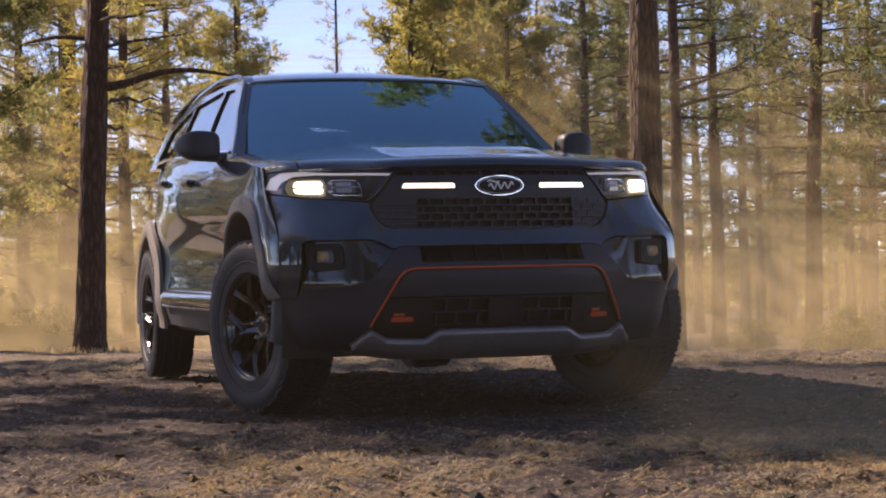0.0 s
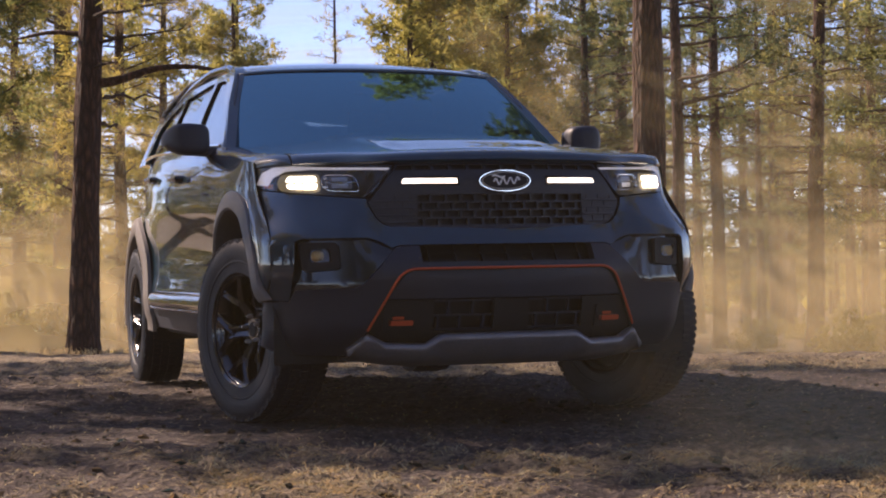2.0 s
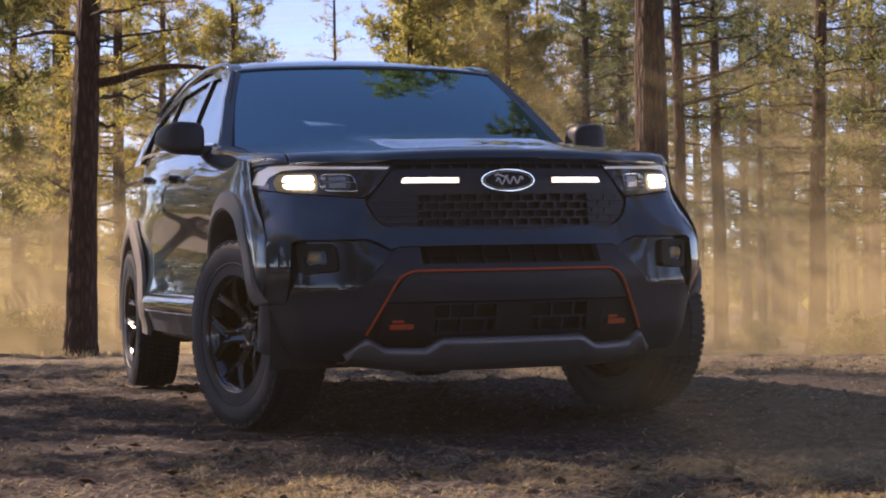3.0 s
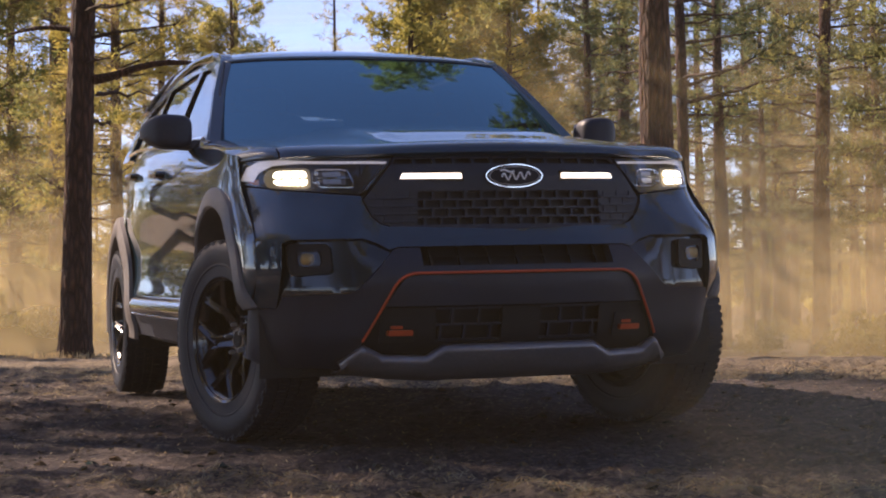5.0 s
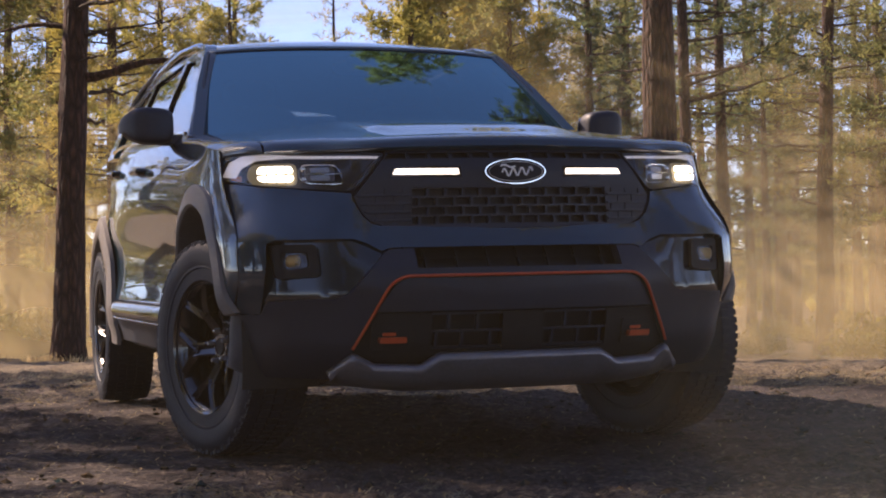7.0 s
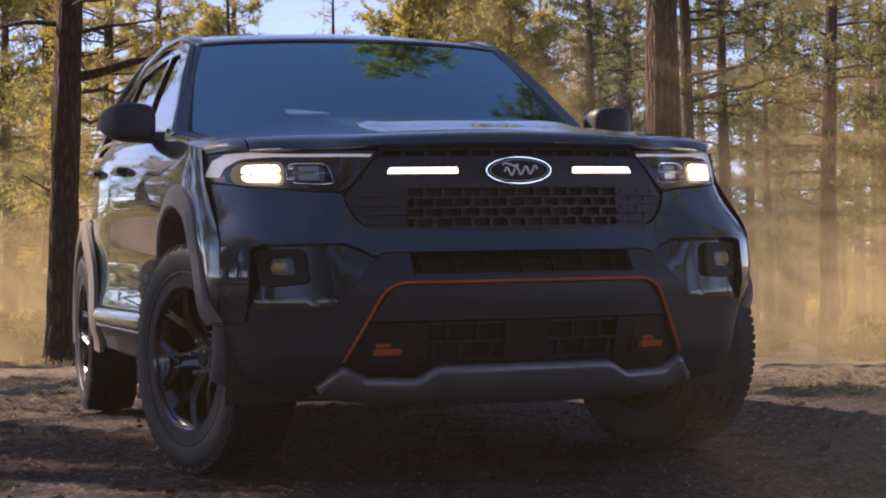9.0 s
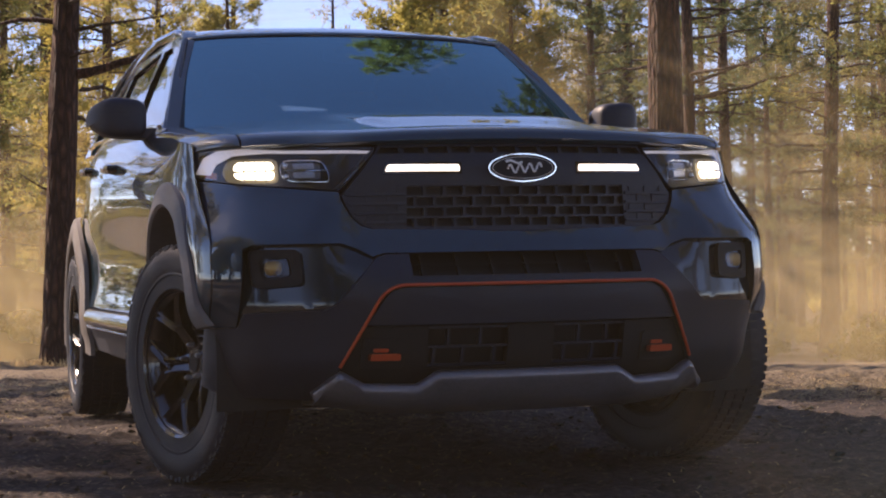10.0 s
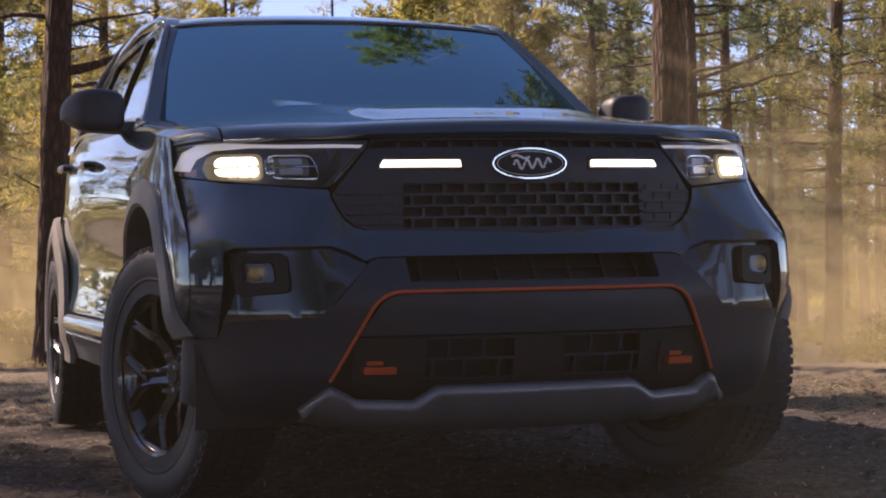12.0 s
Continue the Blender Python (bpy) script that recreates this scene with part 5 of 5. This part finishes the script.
add_tube(bm, [R3 * -(-0.06 + 0.13 * k) + Vector((0, 0, 2.25 + z)) for k, z in enumerate((0, 0.09, 0.16, 0.24, 0.33))], [0.02, 0.017, 0.013, 0.009, 0.005], 5)
part("low_limb", bm, BARK, left)
bm = bmesh.new()
add_tube(bm, [R3 * (0.12 + 0.13 * k) + Vector((0, 0, 1.95 + z)) for k, z in enumerate((0, 0.01, 0.0, -0.03, -0.08))], [0.016, 0.013, 0.010, 0.007, 0.004], 5)
part("low_limb", bm, BARK, left)
# the thick pine behind the dust
right = make_pine(22, 26, 0.228, 6.4, 3.2, 1.3, 9, 0.24, 0.018, 0.3, (-0.004 * RIGHT.x, -0.014 * RIGHT.y), "thick reddish-brown pine trunk standing in dust")
plant(right, at_bearing(1152, 25.2), 0)

# unseen trees added all round for the paint and glass to mirror, and some to shade the ground
sun_xy = Vector((SUN_FROM.x, SUN_FROM.y)).normalized()
across = Vector((-sun_xy.y, sun_xy.x))
for d, o, i, size in ((17, -4.2, 1, 0.9), (21, 4.6, 0, 0.9), (26, 0.0, 1, 0.9)):
    q = Vector((0.3, 0.5)) + sun_xy * d + across * o
    copy_thing_scaled(distant[i % 3], q, rng.uniform(0, 360), size)
# unseen small pines added: the first keeps sun off the car's front corner
for x, y, i, size in ((-6.8, 7.1, 4, 0.86), (-8.5, 15.5, 4, 0.55), (-7.6, 18.5, 4, 0.6)):
    copy_thing_scaled(kinds[i], Vector((x, y)), rng.uniform(0, 360), size)
# unseen pines added for the windscreen to mirror
copy_thing_scaled(kinds[3], Vector((12.2, 11.4)), 75, 1.05)
copy_thing_scaled(kinds[3], Vector((16.0, 14.0)), 200, 1.1)
# unseen low pines added to darken what the flank mirrors
for k in range(13):
    d, a = rng.uniform(18, 38), radians(rng.uniform(96, 112))
    copy_thing_scaled(distant[k % 3], Vector((-1.5 + d * math.cos(a), 4 + d * math.sin(a))), rng.uniform(0, 360), 0.28 + d * 0.011)
# tall pines beside and behind, whose crowns show in the glass and paint
for x, y, i, size in ((13, 1, 0, 1.1), (-13, -9, 0, 1.0), (-7.5, -15, 1, 1.0), (-1.5, -18, 2, 1.1), (4.5, -14.5, 1, 0.95), (10, -11, 0, 1.0), (16, -7, 2, 1.1), (-6.5, -11.5, 0, 0.8), (0.8, -12.5, 2, 0.95), (6.5, -9.5, 1, 0.8), (-17, -3, 1, 1.0), (0.5, -25, 0, 1.2),
        (-14, -5, 0, 0.9), (-15, -0.5, 2, 1.1), (-16.5, 3, 0, 0.95), (-20, 1, 1, 1.1), (-21, -5, 0, 1.1), (-13, -9, 2, 1.0), (-22, 5, 2, 1.2)):
    copy_thing_scaled(distant[i], Vector((x, y)), rng.uniform(0, 360), size)
for k in range(14):
    a = rng.uniform(0, 2 * math.pi)
    d = rng.uniform(24, 64)
    q = Vector((0, 2)) + Vector((math.cos(a), math.sin(a))) * d
    e = q - EYE0
    if e.dot(AHEAD) > 0 and abs(e.dot(RIGHT)) < 0.34 * e.dot(AHEAD) + 3:
        continue
    if e.dot(AHEAD) < 0 and e.length < 22:
        continue
    copy_thing_scaled(distant[rng.randrange(3)], q, rng.uniform(0, 360), rng.uniform(0.85, 1.1))


# ---------------------------------------------------------------- shrubs, grass, litter
def make_shrub(seed, r):
    rg = np.random.default_rng(seed)
    tips = []
    for _ in range(420):
        d = rg.normal(size=3)
        d[2] = abs(d[2])
        d /= np.linalg.norm(d)
        p = d * r * rg.uniform(0.35, 1.0) * (1 + 0.35 * noise.noise(tuple(d * 2.5 + seed)))
        tips.append((tuple(p + [0, 0, 0.1]), tuple(d)))
    v, f = needles(tips, rg, 7, 0.11, 0.022)
    ob = raw("shrub", v.tolist(), f.tolist(), SHRUB)
    bm = bmesh.new()
    for k in range(14):
        d = Vector(tips[k * 20][0])
        add_tube(bm, [(0, 0, -0.1), d * 0.5 + Vector((0, 0, 0.05)), d], [0.02, 0.012, 0.005], 4, False)
    part("stems", bm, TWIG, ob)
    return tagged(ob, "low pale yellow-green shrub in the dusty clearing", "shrub", "shrubs of the clearing")


shrub = make_shrub(3, 0.9)
spots = [(110, 46, 1.0), (60, 52, 1.2), (20, 39, 1.3), (95, 37, 0.9), (1490, 44, 1.0), (1575, 50, 1.3), (1330, 58, 1.0), (240, 58, 0.9), (30, 70, 1.3), (1540, 66, 1.0), (1420, 74, 1.0), (1500, 95, 1.5), (1360, 84, 1.1), (180, 88, 1.4)]
for i, (px, s, size) in enumerate(spots):
    q = at_bearing(px, s)
    m = pose(q.x, q.y, ground_z(q.x, q.y), 0, 0, i * 67)
    ob = shrub if i == 0 else copy_thing(shrub, m)
    ob.matrix_basis = m @ Matrix.Diagonal((size, size, size, 1))


def scatter(name, count, place_fn, blades, length, width, mat, label, seed, flat=0.0):
    """Loose straws: short bent blades on the ground."""
    rg = np.random.default_rng(seed)
    verts, faces = [], []
    for _ in range(count):
        got = place_fn(rg)
        if got is None:
            continue
        x, y = got
        z = ground_z(x, y)
        for _ in range(blades):
            a, e = rg.uniform(0, 2 * math.pi), rg.uniform(0.0, 0.25) if flat else rg.uniform(0.3, 1.4)
            L = length * rg.uniform(0.5, 1.3)
            d = np.array([math.cos(a) * math.cos(e), math.sin(a) * math.cos(e), math.sin(e)])
            s = np.array([-math.sin(a), math.cos(a), 0]) * width
            o = np.array([x, y, z + (0.004 if flat else -0.003)]) + rg.normal(size=3) * [length * 0.3, length * 0.3, 0]
            m = o + d * L * 0.55 + [0, 0, 0.10 * L]
            t = o + d * L
            k = len(verts)
            verts += [tuple(o - s), tuple(o + s), tuple(m - s), tuple(m + s), tuple(t)]
            faces += [(k, k + 1, k + 3, k + 2), (k + 2, k + 3, k + 4)]
    return tagged(raw(name, verts, faces, mat), label, name.replace("_", " "), kind="stuff")


def near(rg):
    s = rg.uniform(3.6 ** 0.5, 15.2 ** 0.5) ** 2
    p = spot(s, rg.uniform(-0.31, 0.31) * s)
    return (p.x, p.y) if litter(p.x, p.y) > rg.uniform(0.35, 0.95) else None


def anywhere(rg):
    s = rg.uniform(4, 15)
    p = spot(s, rg.uniform(-0.31, 0.31) * s)
    return p.x, p.y


def on_crest(rg):
    l = rg.uniform(-5.5, 5.0)
    p = spot(crest_at(l) - 0.2 + rg.normal() * 0.55, l)
    return (p.x, p.y) if noise.noise((l * 0.9, 8, 1)) > rg.uniform(-0.5, 0.5) else None


def mats(name, count, place_fn, blades, length, width, spread, rise, mat, label, seed):
    """Low felted clumps of dead grass and needles, their blades lying mostly one way."""
    rg = np.random.default_rng(seed)
    verts, faces = [], []
    for _ in range(count):
        got = place_fn(rg)
        if got is None:
            continue
        way, size = rg.uniform(0, 2 * math.pi), rg.uniform(0.4, 1.3)
        for _ in range(int(blades * size)):
            dx, dy = rg.normal(size=2) * spread * size
            x, y = got[0] + dx, got[1] + dy
            a = way + rg.normal() * 0.9
            e = rg.uniform(-0.15, rise)
            L = length * rg.uniform(0.4, 1.3)
            d = np.array([math.cos(a) * math.cos(e), math.sin(a) * math.cos(e), math.sin(e)])
            s = np.array([-math.sin(a), math.cos(a), rg.uniform(-0.6, 0.6)]) * width * rg.uniform(0.6, 1.3)
            o = np.array([x, y, ground_z(x, y) + rg.uniform(0, 0.010) * size])
            m = o + d * L * 0.5 + [0, 0, 0.06 * L]
            k = len(verts)
            verts += [tuple(o - s), tuple(o + s), tuple(m + s), tuple(m - s), tuple(o + d * L - [0, 0, 0.05 * L])]
            faces += [(k, k + 1, k + 2, k + 3), (k + 3, k + 2, k + 4)]
    return tagged(raw(name, verts, faces, mat), label, name.replace("_", " "), kind="stuff")


mats("pine_litter", 17000, near, 14, 0.028, 0.0020, 0.036, 0.5, LITTER, "golden-brown fallen needles and bark bits on the soil", 1)
mats("dry_grass", 2600, near, 18, 0.036, 0.0014, 0.028, 0.8, STRAW, "matted dead grass in low clumps on the soil", 4)
mats("dry_grass", 1900, on_crest, 14, 0.05, 0.0028, 0.07, 0.6, STRAW, "low dead grass along the crest", 3)
scatter("dry_straw", 4500, anywhere, 1, 0.030, 0.0024, STRAW, "pale dry straw scattered on the soil", 2, 1.0)
scatter("dry_straw", 900, on_crest, 1, 0.11, 0.0030, STRAW, "long pale straws lying along the crest", 12, 1.0)


def at_left_pine(rg):
    a, d = rg.uniform(0, 2 * math.pi), abs(rg.normal()) * 0.35 + 0.2
    return left.location.x + d * math.cos(a), left.location.y + d * math.sin(a)


scatter("dry_grass", 160, at_left_pine, 6, 0.13, 0.004, STRAW, "tufts of dry yellow grass round the pine's foot", 13)
# stones and clods
bm = bmesh.new()
rs = random.Random(9)
for k in range(6000):
    s = rs.uniform(3.6 ** 0.5, 15.5 ** 0.5) ** 2
    p = spot(s, rs.uniform(-0.3, 0.3) * s)
    r = rs.uniform(0.25, 1.0) ** 2 * 0.0016 * s if k > 700 else rs.uniform(0.010, 0.034)
    k0 = len(bm.verts)
    m = Matrix.Translation((p.x, p.y, ground_z(p.x, p.y) + 0.1 * r)) @ pose(0, 0, 0, rs.uniform(-25, 25), rs.uniform(-25, 25), rs.uniform(0, 360)) @ Matrix.Diagonal((r, r * rs.uniform(0.6, 1), r * rs.uniform(0.3, 0.6), 1))
    tip = [bm.verts.new(m @ Vector(c)) for c in ((1, 0, 0), (0, 1, 0.2), (-1, 0.1, 0), (0, -1, -0.1), (0.1, 0, 1), (0, 0.1, -1))]
    for i in range(4):
        bm.faces.new((tip[i], tip[(i + 1) % 4], tip[4]))
        bm.faces.new((tip[(i + 1) % 4], tip[i], tip[5]))
tagged(finish("clods", bm, STONE), "small brown clods and stones on the soil", "clods", kind="stuff")
# dead sticks on the ground
for k in range(5):
    s = rs.uniform(6, 14)
    p = spot(s, rs.uniform(-0.28, 0.28) * s)
    if abs(p.x) < 1.2 and -0.1 < p.y < 5:
        continue
    bm = bmesh.new()
    a, L = rs.uniform(0, 6.28), rs.uniform(0.08, 0.2)
    pts = []
    for i in range(5):
        q = p + Vector((math.cos(a + 0.2 * i), math.sin(a + 0.2 * i))) * L * i / 4
        pts.append((q.x, q.y, ground_z(q.x, q.y) + 0.006))
    add_tube(bm, pts, [0.008, 0.007, 0.006, 0.005, 0.003], 5)
    tagged(finish("stick", bm, TWIG), "thin dead stick lying on the soil", "stick", "sticks on the soil")


# ---------------------------------------------------------------- dust hanging in the air
def dust_shader(name, density, scale, low, high, seed):
    """Fine dust: scatters light both ways, thins out upwards, to its ends and in swirls."""
    m = bpy.data.materials.new(name)
    m.use_nodes = True
    n, l = m.node_tree.nodes, m.node_tree.links
    n.remove(n["Principled BSDF"])
    tr, df, tl, m1, m2 = (n.new(k) for k in ("ShaderNodeBsdfTransparent", "ShaderNodeBsdfDiffuse", "ShaderNodeBsdfTranslucent", "ShaderNodeMixShader", "ShaderNodeMixShader"))
    df.inputs[0].default_value = tl.inputs[0].default_value = (0.89, 0.72, 0.41, 1)
    tc, sep, no, mp = (n.new(k) for k in ("ShaderNodeTexCoord", "ShaderNodeSeparateXYZ", "ShaderNodeTexNoise", "ShaderNodeMapping"))
    l.new(tc.outputs["Object"], sep.inputs[0])
    mp.inputs["Location"].default_value = (seed * 3.7, seed * 1.3, 0)
    mp.inputs["Scale"].default_value = (1, 1, 0.8)
    l.new(tc.outputs["Object"], mp.inputs[0])
    l.new(mp.outputs[0], no.inputs["Vector"])
    no.inputs["Scale"].default_value, no.inputs["Detail"].default_value, no.inputs["Roughness"].default_value = scale, 2.5, 0.45
    no.inputs["Distortion"].default_value = 0.15

    def node(op, a, b=None, clamp=False):
        q = n.new("ShaderNodeMath")
        q.operation, q.use_clamp = op, clamp
        for i, v in enumerate((a, b)):
            if v is None:
                continue
            if isinstance(v, (int, float)):
                q.inputs[i].default_value = v
            else:
                l.new(v, q.inputs[i])
        return q.outputs[0]

    def span(v, a, b, c, d):
        q = n.new("ShaderNodeMapRange")
        q.interpolation_type = "SMOOTHSTEP"
        q.inputs["From Min"].default_value, q.inputs["From Max"].default_value = a, b
        q.inputs["To Min"].default_value, q.inputs["To Max"].default_value = c, d
        l.new(v, q.inputs[0])
        return q.outputs[0]

    # the swirl lifts and lowers the cloud's upper edge
    lift = node("ADD", sep.outputs["Z"], node("MULTIPLY", node("SUBTRACT", 0.5, no.outputs[0]), (high - low) * 1.6))
    up = span(lift, low, high, 1.0, 0.0)
    ends = node("SUBTRACT", 1.0, span(node("ABSOLUTE", sep.outputs["X"]), 0.55, 1.0, 0.0, 1.0))
    swirl = span(no.outputs[0], 0.25, 0.70, 0.55, 1.0)
    a = node("MULTIPLY", node("MULTIPLY", up, ends), node("MULTIPLY", swirl, density), True)
    m1.inputs[0].default_value = 0.6
    l.new(df.outputs[0], m1.inputs[1])
    l.new(tl.outputs[0], m1.inputs[2])
    l.new(a, m2.inputs[0])
    l.new(tr.outputs[0], m2.inputs[1])
    l.new(m1.outputs[0], m2.inputs[2])
    l.new(m2.outputs[0], n["Material Output"].inputs[0])
    return m


def dust_veil(s, l, half, density, low, high, seed):
    """A wavy drift of dust, half its length each way, standing across the clearing."""
    top = high + 0.6 * (high - low) + 0.3
    us, vs = np.linspace(-1, 1, 41), np.linspace(0, 1, 13)
    verts = [(u, (0.10 * math.sin(3 * u + seed) + 0.03 * math.sin(5 * u + 2 * seed + 2 * v)) * 3 / half, v * top - 0.3) for v in vs for u in us]
    k = len(us)
    faces = [(j * k + i, j * k + i + 1, (j + 1) * k + i + 1, (j + 1) * k + i) for j in range(len(vs) - 1) for i in range(k - 1)]
    ob = raw("dust_cloud", verts, faces, dust_shader("drifting_dust", density, 1.6, low, high, seed), smooth=True)
    p = spot(s, l)
    ob.matrix_basis = Matrix.Translation((p.x, p.y, ground_z(p.x, p.y))) @ pose(0, 0, 0, 0, 0, -17.6 + 8 * math.sin(seed * 2.1)) @ Matrix.Diagonal((half, half, 1, 1))
    return tagged(ob, "warm tan dust drifting low between the trees", "dust", kind="stuff")


# thin dust in the air round the car, then the thick drifts behind it
# first sheet added to lift dark tones, last two to pale trees and sky
for s, l, half, density, low, high, seed in (
        (4.4, 0.2, 4.5, 0.0135, 2.5, 5.0, 9), (5.6, 2.2, 1.9, 0.32, 0.15, 0.8, 11), (21.5, 2.3, 2.8, 0.20, 1.2, 5.2, 3),
        (29.0, -6.8, 4.8, 0.40, 0.3, 3.2, 2), (36.0, -8.0, 6.5, 0.38, 1.0, 4.6, 4), (28.0, 6.5, 6.0, 0.12, 0.1, 3.2, 5), (37.0, 7.5, 8.0, 0.22, 1.8, 5.8, 6),
        (47.0, 4.0, 20.0, 0.15, 1.2, 6.0, 7), (40.0, -11.0, 9.0, 0.22, 3.0, 14.0, 16), (80.0, 0.0, 44.0, 0.33, 4.0, 20.0, 8)):
    dust_veil(s, l, half, density, low, high, seed)


# far woods that close the view under the crowns
def far_woods():
    rg = np.random.default_rng(77)
    n = 5200
    sd, px, z = rg.uniform(150, 260, n), rg.uniform(-900, 2500, n), rg.uniform(-0.5, 1.0, n) ** 2 * 9 + rg.uniform(0, 1.5, n)
    keep = ~((px > 500) & (px < 690) & (z > 4))
    sd, px, z = sd[keep], px[keep], z[keep]
    tips = [((*spot(a, (b - 784) / 3151 * a), c - 4.6), (0, 0, 0.3)) for a, b, c in zip(sd, px, z)]
    v, f = needles(tips, rg, 5, 1.5, 0.42)
    return tagged(raw("far_woods", v.tolist(), f.tolist(), NEEDLE), "hazy distant woods behind the clearing", "woods", kind="stuff")


far_woods()
